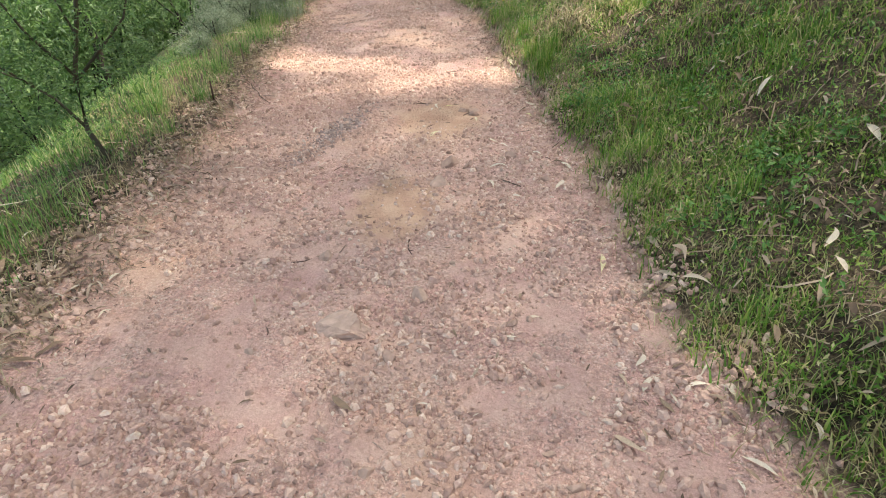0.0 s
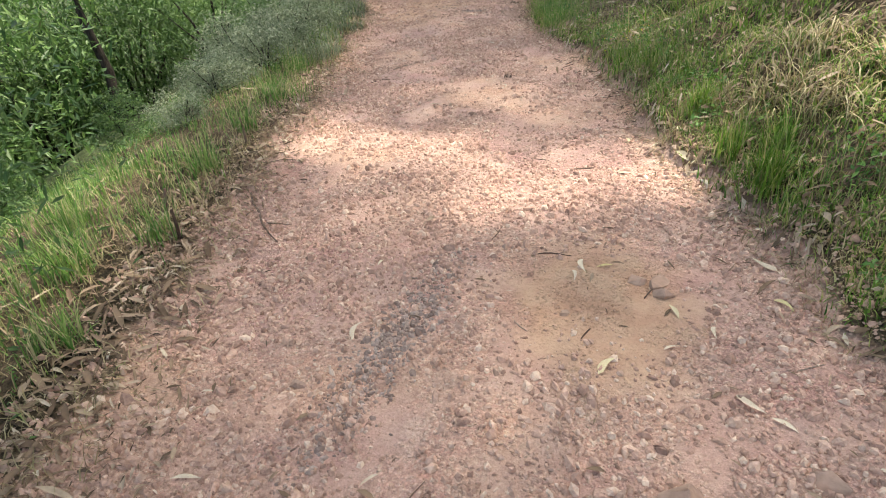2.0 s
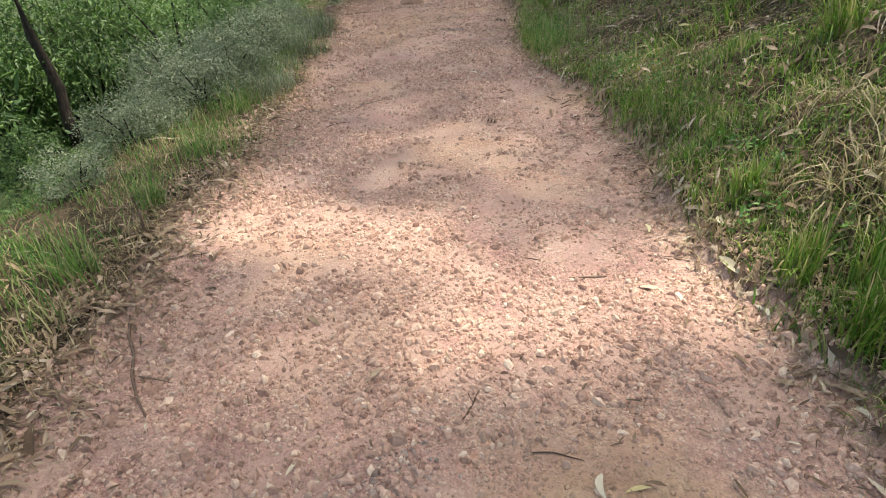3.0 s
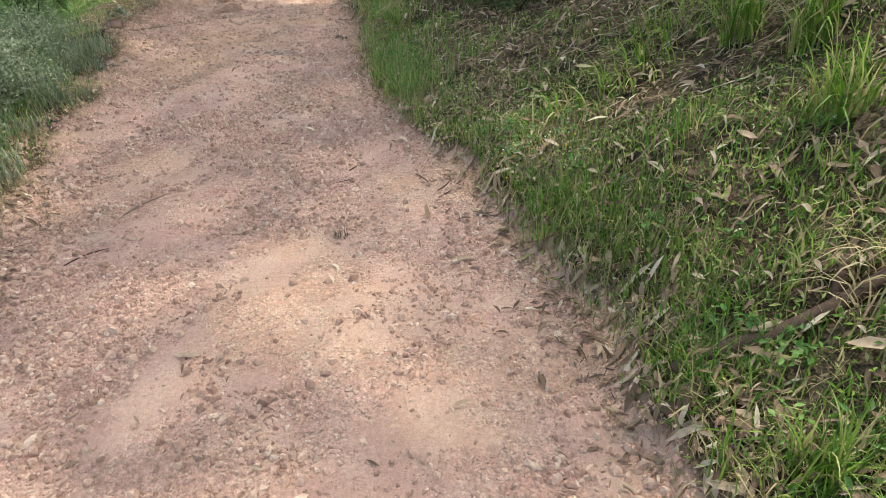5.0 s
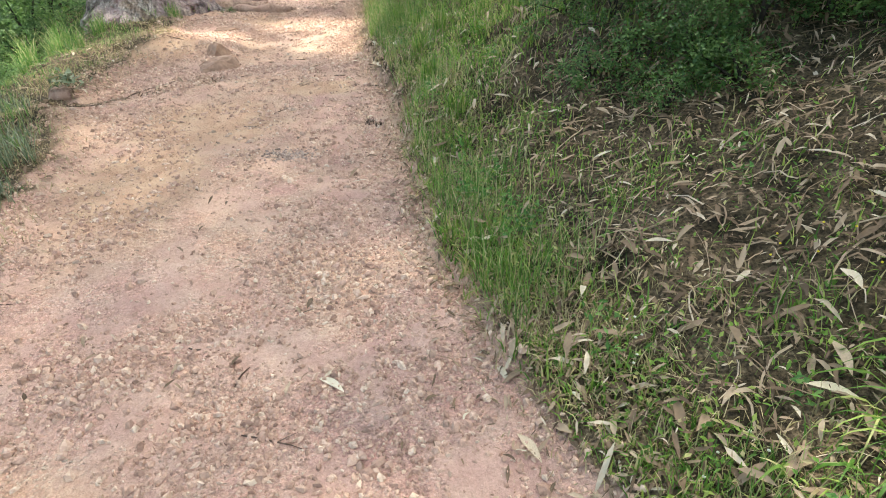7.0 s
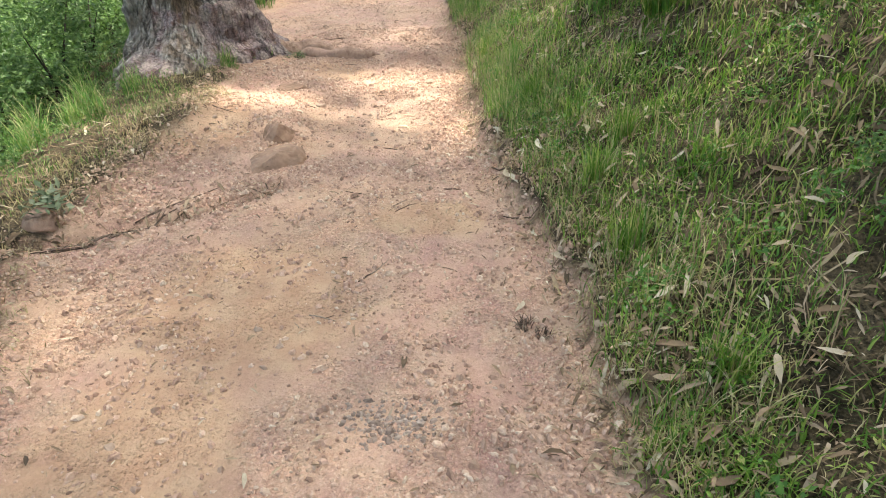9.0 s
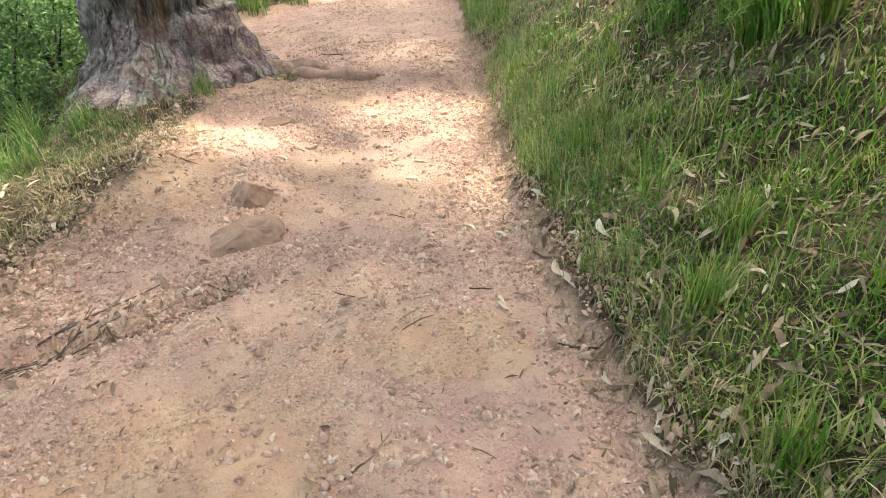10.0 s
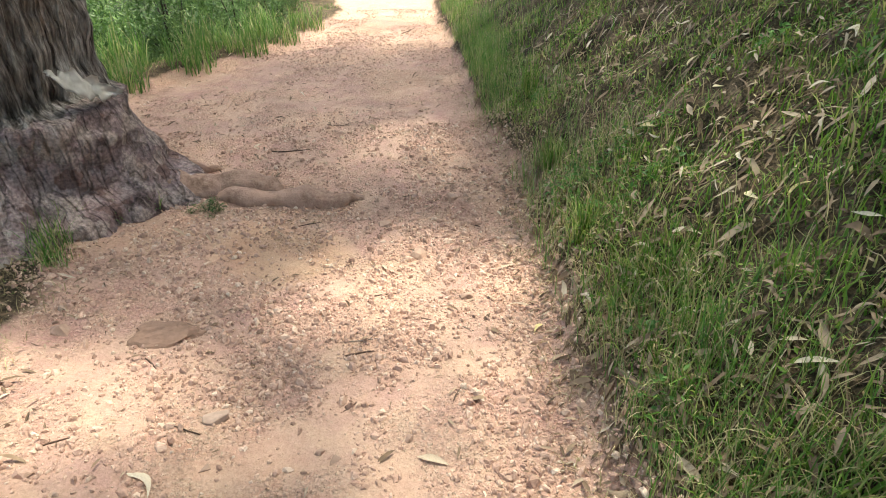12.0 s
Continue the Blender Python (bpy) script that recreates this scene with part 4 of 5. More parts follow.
for x, y, h, n in ((-4.35, 19.6, 0.4, 130), (-4.3, 20.4, 0.45, 150), (-3.85, 21.3, 0.45, 150), (-3.4, 22.1, 0.45, 150), (-3.1, 22.9, 0.42, 130), (-4.0, 22.3, 0.6, 150), (-3.5, 23.3, 0.55, 140), (-4.6, 21.2, 0.6, 150), (-2.9, 23.9, 0.4, 120)):
    tussock(x, y, h, n, VERGE_GRASS, "tall fresh green grass on the verge past the old tree", spread_r=0.28, lean=0.45, width=0.012)
for x, y, h, n in ((0.80, 14.85, 0.55, 150), (0.95, 14.5, 0.6, 160), (1.1, 15.1, 0.6, 140), (1.75, 8.6, 0.5, 120), (1.85, 8.2, 0.5, 120), (2.0, 9.2, 0.55, 120), (1.55, 7.6, 0.45, 90), (1.35, 13.8, 0.5, 110), (1.6, 14.4, 0.5, 110)):
    tussock(x, y, h, n, GRASS, "long green grass tussock drooping down the bank", spread_r=0.10, lean=0.75, width=0.009, droop_way=DOWN)
for x, y, h, n in ((1.05, 6.1, 0.4, 90), (1.2, 5.8, 0.38, 80), (1.3, 6.4, 0.4, 80), (1.5, 6.0, 0.42, 70), (1.15, 6.75, 0.35, 60)):
    tussock(x, y, h, n, DRY_GRASS, "flattened heap of cut straw-yellow grass", spread_r=0.14, lean=1.5, width=0.007)
for x, y, h, n in ((1.0, 8.95, 0.34, 26), (1.2, 8.9, 0.36, 26), (0.85, 8.8, 0.3, 24), (1.35, 9.05, 0.38, 24), (1.5, 9.2, 0.4, 24), (1.1, 8.75, 0.32, 22), (1.65, 9.4, 0.4, 22), (1.4, 8.8, 0.34, 22), (0.7, 8.7, 0.26, 24), (0.5, 8.75, 0.24, 20), (1.7, 9.0, 0.36, 22)):
    tussock(x, y, h, n, GRASS, "broad green grass blades trodden flat down the bank", spread_r=0.17, lean=1.05, width=0.011, droop_way=DOWN, fan=0.45)
for x, y, h, n in ((0.83, 16.03, 0.6, 70), (1.0, 15.75, 0.7, 80), (1.05, 15.4, 0.7, 90), (0.85, 15.15, 0.6, 70), (0.85, 14.8, 0.55, 60), (1.2, 15.6, 0.7, 70), (0.6, 15.6, 0.5, 50)):
    tussock(x, y, h, n, WEED_LEAVES, "long arching green grass hanging down the bank", spread_r=0.12, lean=0.85, width=0.011, droop_way=DOWN + 0.35, fan=0.35)
for x, y, h, n in ((0.86, 5.55, 0.26, 150), (0.78, 5.9, 0.24, 130), (0.95, 5.75, 0.26, 120), (0.74, 6.4, 0.22, 90), (0.05, 13.95, 0.30, 26), (0.0, 13.2, 0.26, 110), (-0.12, 14.7, 0.24, 100), (0.1, 11.8, 0.24, 90), (0.0, 12.6, 0.24, 100), (0.2, 13.5, 0.28, 100), (1.36, 2.1, 0.16, 40), (1.55, 2.9, 0.2, 60), (1.3, 3.6, 0.18, 60), (-0.3, 16.6, 0.22, 90), (-0.25, 17.6, 0.24, 90), (-0.2, 18.8, 0.26, 90)):
    tussock(x, y, h, n, GRASS, "upright tuft of fresh green grass at the trail's edge", spread_r=0.07, lean=0.4, width=0.007)
for x, y, h, n in ((-2.05, 5.1, 0.25, 90), (-2.2, 5.9, 0.28, 90), (-2.25, 6.6, 0.26, 90), (-2.3, 7.3, 0.25, 80), (-2.5, 8.3, 0.3, 80), (-2.6, 9.4, 0.28, 80), (-2.0, 4.3, 0.22, 80), (-2.3, 4.8, 0.3, 90), (-2.6, 5.2, 0.32, 90), (-2.9, 11.0, 0.28, 80), (-3.7, 15.9, 0.3, 110), (-4.0, 15.3, 0.32, 110), (-3.9, 14.5, 0.3, 90), (-2.92, 17.2, 0.15, 90), (-2.8, 17.34, 0.13, 80), (-3.3, 16.58, 0.16, 90), (-3.12, 17.05, 0.2, 110), (-3.08, 16.8, 0.2, 110), (-3.0, 16.65, 0.16, 80), (-4.2, 16.0, 0.45, 130), (-4.4, 15.4, 0.5, 120), (-3.7, 15.2, 0.3, 90), (-4.1, 14.9, 0.45, 110), (-4.6, 16.5, 0.5, 110)):
    tussock(x, y, h, n, VERGE_GRASS, "pale seeding grass tuft on the verge", spread_r=0.10, lean=0.55, width=0.006)

for x, y, h, n in ((-0.49, 12.36, 0.07, 60), (-0.42, 12.3, 0.05, 40), (-0.44, 8.1, 0.05, 40)):
    tussock(x, y, h, n, TWIG, "small brown withered plant clump on the trail", "plant clump", spread_r=0.035, lean=0.8, width=0.005)


# ---- low weeds among the grass ----
def build_weeds():
    rng = np.random.default_rng(23)

    def chance(x, y):
        dl, dr = edges(x, y)
        return step(0.05, 0.3, dr) * (1.3 - bareness(x, y)).clip(0, 1) * (0.4 + 0.65 * wave(x, y, 0.3, 61)).clip(0, 1) * step(2.6, 1.8, dr)
    x, y = scatter(rng, 200000, -0.6, 3.6, 0.6, 20, chance)
    pts = np.stack([x, y, land(x, y) + rng.uniform(0.005, 0.07, len(x))], 1)
    tagged(new("weeds", leaf_cloud("weeds", pts, 0.03, 0.012, rng, GRASS, -0.2)), "small green broad-leaved weeds mixed into the grass", "weeds", kind="stuff")

    # leafy rosettes in drifts
    def drift(x, y):
        dl, dr = edges(x, y)
        return step(0.05, 0.25, dr) * (0.85 - bareness(x, y)).clip(0, 1) * (0.3 + 0.9 * wave(x, y, 0.45, 63)).clip(0.03, 1) * step(2.6, 1.8, dr)
    x, y = scatter(rng, 7500, -0.6, 3.4, 0.8, 19, drift)
    x, y = np.repeat(x, 16) + rng.normal(0, 0.03, 16 * len(x)), np.repeat(y, 16) + rng.normal(0, 0.03, 16 * len(y))
    pts = np.stack([x, y, land(x, y) + rng.uniform(0.02, 0.10, len(x))], 1)
    tagged(new("leafy_weeds", leaf_cloud("leafy_weeds", pts, 0.036, 0.017, rng, WEED_LEAVES, -0.1)), "fresh green leafy weeds in drifts on the bank", "weeds", kind="stuff")

    def chance2(x, y):
        dl, dr = edges(x, y)
        return step(0.3, 0.8, dl) * (0.3 + 0.7 * wave(x, y, 0.4, 62)).clip(0, 1)
    x, y = scatter(rng, 90000, -5.5, -1.8, 1.0, 24, chance2)
    pts = np.stack([x, y, land(x, y) + rng.uniform(0.01, 0.14, len(x))], 1)
    tagged(new("verge_weeds", leaf_cloud("verge_weeds", pts, 0.04, 0.013, rng, SHRUB_LEAVES, -0.1)), "leafy dark green weeds spilling over the drop", "weeds", kind="stuff")


build_weeds()


def build_stems():
    """Long dry stems lying criss-cross on the banks."""
    rng = np.random.default_rng(24)

    def chance(x, y):
        dl, dr = edges(x, y)
        return np.maximum(step(0.1, 0.5, dr) * (0.3 + 0.6 * bareness(x, y)) * step(3.0, 2.2, dr), 0.3 * step(0.2, 0.6, dl) * step(1.8, 1.0, dl))
    x, y = scatter(rng, 30000, -5, 3.4, 0.8, 20, chance)
    n = len(x)
    ln = 0.06 + 0.26 * rng.uniform(0, 1, n) ** 2
    yaw = rng.uniform(0, 2 * np.pi, n)
    bow = rng.normal(0, 0.12, n) * ln
    wd = rng.uniform(0.0013, 0.0038, n)
    rows = []
    for k in range(5):
        u = k / 4 - 0.5
        px = x + np.cos(yaw) * u * ln - np.sin(yaw) * bow * (1 - 4 * u * u)
        py = y + np.sin(yaw) * u * ln + np.cos(yaw) * bow * (1 - 4 * u * u)
        pz = land(px, py) + 0.012 + 0.03 * np.abs(np.sin(17 * yaw)) * (1 - 2 * np.abs(u))
        rows += [np.stack([px - np.sin(yaw) * wd, py + np.cos(yaw) * wd, pz], 1), np.stack([px + np.sin(yaw) * wd, py - np.cos(yaw) * wd, pz + wd], 1)]
    v = np.stack(rows, 1).reshape(-1, 3)
    quads = [[2 * k, 2 * k + 1, 2 * k + 3, 2 * k + 2] for k in range(4)]
    tagged(new("dry_stems", quick_mesh("dry_stems", v, [spread(10, quads, n)], LITTER)), "long dry grass stems lying across the litter", "dry stems", kind="stuff")


build_stems()


# ---- fallen leaves and litter ----
def leaf_shape(curl, sway, fold, mat, widest=0.45):
    """A gum leaf one metre long before scaling: lance-shaped, swayed sideways, folded and curled."""
    seg = 7
    v, f = [], []
    for k in range(seg + 1):
        u = k / seg
        half = 0.10 * math.sin(math.pi * u ** widest if u > 0 else 0) ** 1.0 if 0 < u < 1 else 0.004
        cx = sway * math.sin(math.pi * u)
        cz = curl * math.sin(math.pi * u) + 0.02
        v += [(u - 0.5, cx - half, cz + fold * half), (u - 0.5, cx, cz), (u - 0.5, cx + half, cz + fold * half)]
        if k:
            a, b = 3 * (k - 1), 3 * k
            f += [(a, b, b + 1, a + 1), (a + 1, b + 1, b + 2, a + 2)]
    me = bpy.data.meshes.new("fallen_leaf")
    me.from_pydata(v, [], f)
    for p in me.polygons:
        p.use_smooth = True
    me.materials.append(mat)
    return me


PALE_SHAPES = [leaf_shape(0.06, 0.10, 0.3, PALE_LEAF), leaf_shape(0.10, -0.14, 0.6, PALE_LEAF, 0.7), leaf_shape(0.03, 0.04, 0.5, PALE_LEAF, 0.9), leaf_shape(0.12, 0.2, -0.4, PALE_LEAF, 0.6)]
BROWN_SHAPES = [leaf_shape(0.06, 0.10, 0.3, LITTER), leaf_shape(0.10, -0.14, 0.6, LITTER, 0.7), leaf_shape(0.03, 0.04, 0.5, LITTER, 0.9), leaf_shape(0.12, 0.2, -0.4, LITTER, 0.6)]
LEAF_RNG = random.Random(31)


def tilt_of(x, y):
    e = 0.05
    return (math.degrees(math.atan(float(land(x, y + e) - land(x, y - e)) / (2 * e))), -math.degrees(math.atan(float(land(x + e, y) - land(x - e, y)) / (2 * e))))


def fallen_leaf(x, y, length, turn, pale=True):
    shapes = PALE_SHAPES if pale else BROWN_SHAPES
    ob = new("fallen_leaf", LEAF_RNG.choice(shapes))
    tx, ty = tilt_of(x, y)
    lift = 0.035 if float(edges(x, y)[1]) > 0.15 else 0.003
    ob.matrix_basis = Matrix.Translation((x, y, float(land(x, y)) + lift)) @ pose(0, 0, 0, tx * 0.8 + LEAF_RNG.uniform(-8, 8), ty * 0.8 + LEAF_RNG.uniform(-6, 6), 0) @ pose(0, 0, 0, 0, 0, turn) @ Matrix.Diagonal((length, length * LEAF_RNG.uniform(0.85, 1.3), length, 1))
    tagged(ob, "bleached curled gum leaf lying on the ground" if pale else "brown dry gum leaf fallen among the litter", "leaf", group="fallen leaves")


for spot in ((1.11, 1.90, 0.09, 1), (0.95, 1.92, 0.12, 46), (0.93, 2.04, 0.09, 63), (0.46, 2.16, 0.06, 9), (1.70, 2.43, 0.14, 53), (1.19, 2.56, 0.14, -84), (1.21, 1.87, 0.07, -83), (1.10, 1.50, 0.06, -87), (0.79, 3.53, 0.14, 68), (0.39, 3.56, 0.10, -71), (0.82, 1.65, 0.12, -41), (1.19, 1.59, 0.11, -43), (1.29, 1.68, 0.08, -75), (0.56, 2.29, 0.06, 14), (2.10, 3.00, 0.14, -96), (0.69, 3.98, 0.09, -46), (1.14, 2.76, 0.14, -77), (0.90, 2.69, 0.14, -99), (0.86, 3.09, 0.10, -14), (1.22, 2.38, 0.14, -53), (0.85, 1.93, 0.07, -77),):
    fallen_leaf(*spot)
for spot in ((0.41, 4.23, 0.10, -47), (0.48, 4.15, 0.08, -33), (0.54, 3.40, 0.07, -11), (-0.92, 4.54, 0.11, 78), (0.79, 4.56, 0.10, -2), (-1.27, 3.85, 0.09, 11), (-0.00, 4.38, 0.11, 47), (0.28, 4.70, 0.09, -77), (0.44, 3.80, 0.13, -8), (0.86, 3.77, 0.14, -61),):
    fallen_leaf(*spot)
for spot in ((-0.08, 4.93, 0.09, -93), (0.06, 5.01, 0.08, 18), (0.23, 4.49, 0.06, 13), (-1.98, 5.23, 0.14, 61), (-0.03, 5.01, 0.09, -86), (0.77, 5.32, 0.12, -77), (0.28, 5.97, 0.11, -19), (0.40, 4.58, 0.08, -99), (-0.94, 5.03, 0.07, 82),):
    fallen_leaf(*spot)
for spot in ((0.60, 6.04, 0.14, -78), (0.65, 5.80, 0.09, -81), (0.64, 6.29, 0.14, -92), (0.50, 6.28, 0.11, -20), (0.10, 7.78, 0.14, 13), (-0.48, 7.73, 0.08, -73), (0.64, 5.95, 0.07, 8), (0.58, 6.45, 0.14, -49),):
    fallen_leaf(*spot)
for spot in ((-0.47, 7.81, 0.08, -69), (-0.68, 9.62, 0.14, -44), (-0.94, 8.22, 0.07, -1), (0.31, 7.39, 0.06, -15), (-0.04, 9.22, 0.14, -70), (1.05, 9.41, 0.14, -101), (1.14, 9.19, 0.14, -55), (0.63, 7.10, 0.08, -93), (1.12, 8.63, 0.14, -76), (1.34, 8.33, 0.10, -58), (0.93, 7.76, 0.14, -82), (0.79, 9.08, 0.14, -46),):
    fallen_leaf(*spot)
for spot in ((0.29, 8.77, 0.11, -87), (-0.80, 8.93, 0.07, 0), (0.89, 8.91, 0.13, -19), (0.87, 9.17, 0.14, -103), (-0.21, 9.39, 0.05, 41), (1.03, 8.79, 0.08, 10), (2.07, 10.13, 0.14, -112), (0.94, 8.44, 0.13, -34), (0.25, 9.21, 0.08, -23), (2.00, 9.91, 0.14, -121), (0.64, 9.89, 0.11, -18), (1.69, 10.97, 0.14, -85), (0.01, 8.61, 0.04, -63), (1.53, 10.33, 0.09, -54),):
    fallen_leaf(*spot)
for spot in ((-0.67, 13.70, 0.10, -65), (-0.38, 13.78, 0.14, -74), (-0.26, 12.80, 0.14, -64), (-0.24, 12.90, 0.14, -93), (-0.14, 12.20, 0.09, -25), (-0.49, 12.52, 0.10, 61), (-1.10, 12.37, 0.06, 73), (-0.31, 13.16, 0.09, -78), (-0.16, 13.04, 0.05, -2), (-0.22, 12.58, 0.08, -93), (-0.53, 12.63, 0.05, -42), (-0.30, 13.97, 0.13, -78), (0.12, 12.30, 0.07, -92),):
    fallen_leaf(*spot)
for spot in ((-0.65, 13.63, 0.14, -65), (-0.37, 13.69, 0.14, -78), (-0.15, 14.98, 0.14, -24), (-0.03, 14.16, 0.14, -90), (0.15, 13.76, 0.14, -80), (-1.12, 15.15, 0.13, -29), (-0.77, 14.37, 0.09, -61), (-0.62, 14.25, 0.12, -73), (-0.17, 13.89, 0.14, -83), (0.06, 13.18, 0.11, 28), (-0.29, 14.20, 0.12, -27), (-0.36, 14.50, 0.08, -71), (-0.32, 15.18, 0.14, -71),):
    fallen_leaf(*spot)
for spot in ((-1.08, 15.45, 0.12, -19), (-2.04, 15.32, 0.14, -42), (0.03, 16.17, 0.14, -46), (0.63, 16.49, 0.09, -37), (0.53, 16.25, 0.07, 37), (0.06, 15.97, 0.12, -62), (0.05, 15.31, 0.14, -28), (0.80, 16.98, 0.14, -110), (0.89, 16.76, 0.14, -106), (0.13, 17.04, 0.14, -69), (-0.14, 15.70, 0.14, -76), (-0.03, 15.98, 0.12, -39), (-0.39, 16.12, 0.14, -83), (-0.31, 15.39, 0.06, -77), (0.05, 15.42, 0.08, -16), (-0.25, 15.10, 0.09, -57), (0.24, 15.42, 0.07, -25), (-0.14, 16.22, 0.11, -50), (0.25, 16.12, 0.14, -99),):
    fallen_leaf(*spot)


def more_leaves():
    rng = random.Random(33)
    made = 0
    while made < 75:
        y = rng.uniform(1.3, 18)
        x = (np.interp(y, R_Y, R_X) + rng.uniform(-0.3, 1.1)) if rng.random() < 0.75 else (np.interp(y, L_Y, L_X) + rng.uniform(-0.3, 0.25))
        if float(edges(x, y)[1]) > 0.5 and rng.random() > 0.2 + float(bareness(np.array(x), np.array(y))):
            continue
        fallen_leaf(x, y, rng.uniform(0.05, 0.13), rng.uniform(0, 360), rng.random() < 0.5)
        made += 1
    # the drift along the foot of the bank, and leaves caught in the long grass above it
    for k in range(115):
        y = rng.uniform(12.0, 17.8)
        d = rng.gauss(0.10, 0.13) if k < 35 else rng.uniform(0.2, 1.5)
        fallen_leaf(float(np.interp(y, R_Y, R_X)) + d, y, rng.uniform(0.05, 0.12), rng.uniform(0, 360), rng.random() < 0.3)


more_leaves()


def build_litter():
    rng = np.random.default_rng(34)

    def chance(x, y):
        dl, dr = edges(x, y)
        bank = step(0.0, 0.25, dr) * (0.28 + 0.8 * bareness(x, y)) * step(3.2, 2.0, dr)
        rims = 0.65 * np.exp(-((dr + 0.02) / 0.13) ** 2) + 0.7 * np.exp(-((dl - 0.14) / 0.30) ** 2) * (0.65 + 0.35 * wave(x, y, 0.5, 71))
        s = -0.533 * (x + 3.18) + 0.846 * (y - 12.93)
        gully = 0.45 * np.exp(-((s - 0.12) / 0.15) ** 2) * step(-1.6, -2.1, x) * step(-3.6, -3.2, x)
        strewn = (0.05 + 0.22 * np.exp(dr / 0.3) + 0.10 * step(9, 12, y)) * (dr < 0) * (dl < 0) * (0.5 + 0.5 * wave(x, y, 0.4, 72)) * (1 + 3 * step(17, 18.5, y))
        return np.maximum(np.maximum(np.maximum(bank, rims), gully), strewn) * (1 - 0.6 * step(17, 22, y))
    x, y = scatter(rng, 185000, -4.6, 3.6, 0.8, 24, chance)
    gy = rng.uniform(12.9, 13.95, 500)
    gx = -2.95 + 1.05 * (gy - 12.95) + rng.normal(0, 0.12, 500)
    my, mx = rng.normal(14.6, 0.8, 1500), rng.normal(-3.05, 0.28, 1500)
    by = rng.uniform(11.8, 18, 4200)
    bx = np.interp(by, R_Y, R_X) + rng.normal(0.12, 0.12, 4200)
    ly = rng.uniform(1.5, 9, 7500)
    lx = np.interp(ly, L_Y, L_X) - rng.normal(0.08, 0.17, 7500)
    ry = rng.uniform(5, 12, 5500)
    rx = np.interp(ry, R_Y, R_X) + rng.normal(0.06, 0.13, 5500)
    x, y = np.concatenate([x, gx, mx, bx, lx, rx]), np.concatenate([y, gy, my, by, ly, ry])
    n = len(x)
    ln = np.where(rng.uniform(0, 1, n) < np.where(np.maximum(*edges(x, y)) < 0, 0.03, np.where(y > 11.5, 0.10, 0.13)), rng.uniform(0.05, 0.12, n), 0.012 + 0.05 * rng.uniform(0, 1, n) ** 2)
    wd = ln * np.where(ln > 0.05, rng.uniform(0.13, 0.27, n), rng.uniform(0.07, 0.26, n))
    yaw = rng.uniform(0, 2 * np.pi, n)
    c, s = np.cos(yaw), np.sin(yaw)
    shape = np.array([(-0.5, 0, 0), (-0.15, 0.5, 0.25), (-0.1, 0, 0), (-0.15, -0.5, 0.25), (0.2, 0.42, 0.25), (0.22, 0, 0), (0.2, -0.42, 0.25), (0.5, 0, 0)])
    px = shape[None, :, 0] * ln[:, None]
    py = shape[None, :, 1] * wd[:, None] + (rng.normal(0, 0.05, n) * ln)[:, None] * (1 - 4 * shape[None, :, 0] ** 2)
    pz = shape[None, :, 2] * wd[:, None] + rng.normal(0, 0.25, n)[:, None] * px + (np.abs(rng.normal(0, 0.06, n)) * ln)[:, None] * (1 - 4 * shape[None, :, 0] ** 2)
    wx, wy = x[:, None] + px * c[:, None] - py * s[:, None], y[:, None] + px * s[:, None] + py * c[:, None]
    wz = land(wx.ravel(), wy.ravel()).reshape(wx.shape) + pz + (rng.uniform(0.002, 0.02, n) + np.where(edges(x, y)[1] > 0.15, 0.05 * rng.uniform(0, 1, n) ** 1.5, 0))[:, None]
    faces = [[0, 2, 1], [0, 3, 2], [1, 2, 5], [1, 5, 4], [2, 3, 6], [2, 6, 5], [4, 5, 7], [5, 6, 7]]
    me = quick_mesh("leaf_litter", np.stack([wx, wy, wz], 2).reshape(-1, 3), [spread(8, faces, n)], LITTER)
    tagged(new("leaf_litter", me), "brown and grey dry leaf litter along the trail's edges", "leaf litter", kind="stuff")


build_litter()


# ---- twigs, sticks and stakes ----
TWIG_RNG = random.Random(41)


def twig(x, y, length, turn, radius=None, label="dark dry twig lying on the trail"):
    r = radius or 0.0016 + 0.006 * length + TWIG_RNG.uniform(0, 0.0015)
    bm = bmesh.new()
    c, s = math.cos(radians(turn)), math.sin(radians(turn))
    z0 = float(land(x, y))
    bow = TWIG_RNG.uniform(-0.09, 0.09)
    pts = []
    for k in range(6):
        u = k / 5 - 0.5
        o = bow * (1 - 4 * u * u) + TWIG_RNG.uniform(-0.015, 0.015)
        dx, dy = (u * c - o * s) * length, (u * s + o * c) * length
        pts.append((dx, dy, float(land(x + dx, y + dy)) - z0 + r * 0.8 + TWIG_RNG.uniform(0, 0.01) * length))
    tapered(bm, pts, [r * 0.8, r, r, r * 0.9, r * 0.75, r * 0.4], 6)
    thing = tagged(new("twig"), label, "twig", group="twigs on the trail")
    thing.location = (x, y, z0)
    part("stick", bm, TWIG, thing)
    if length > 0.14:
        bm = bmesh.new()
        p, q = Vector(pts[3]), Vector(pts[4])
        tapered(bm, [p, p + (q - p) * 0.6 + Vector((-s, c, 0.1)) * 0.12 * length, p + (q - p) * 1.1 + Vector((-s, c, 0.12)) * 0.2 * length], [r * 0.6, r * 0.5, r * 0.25], 5)
        part("side_shoot", bm, TWIG, thing)


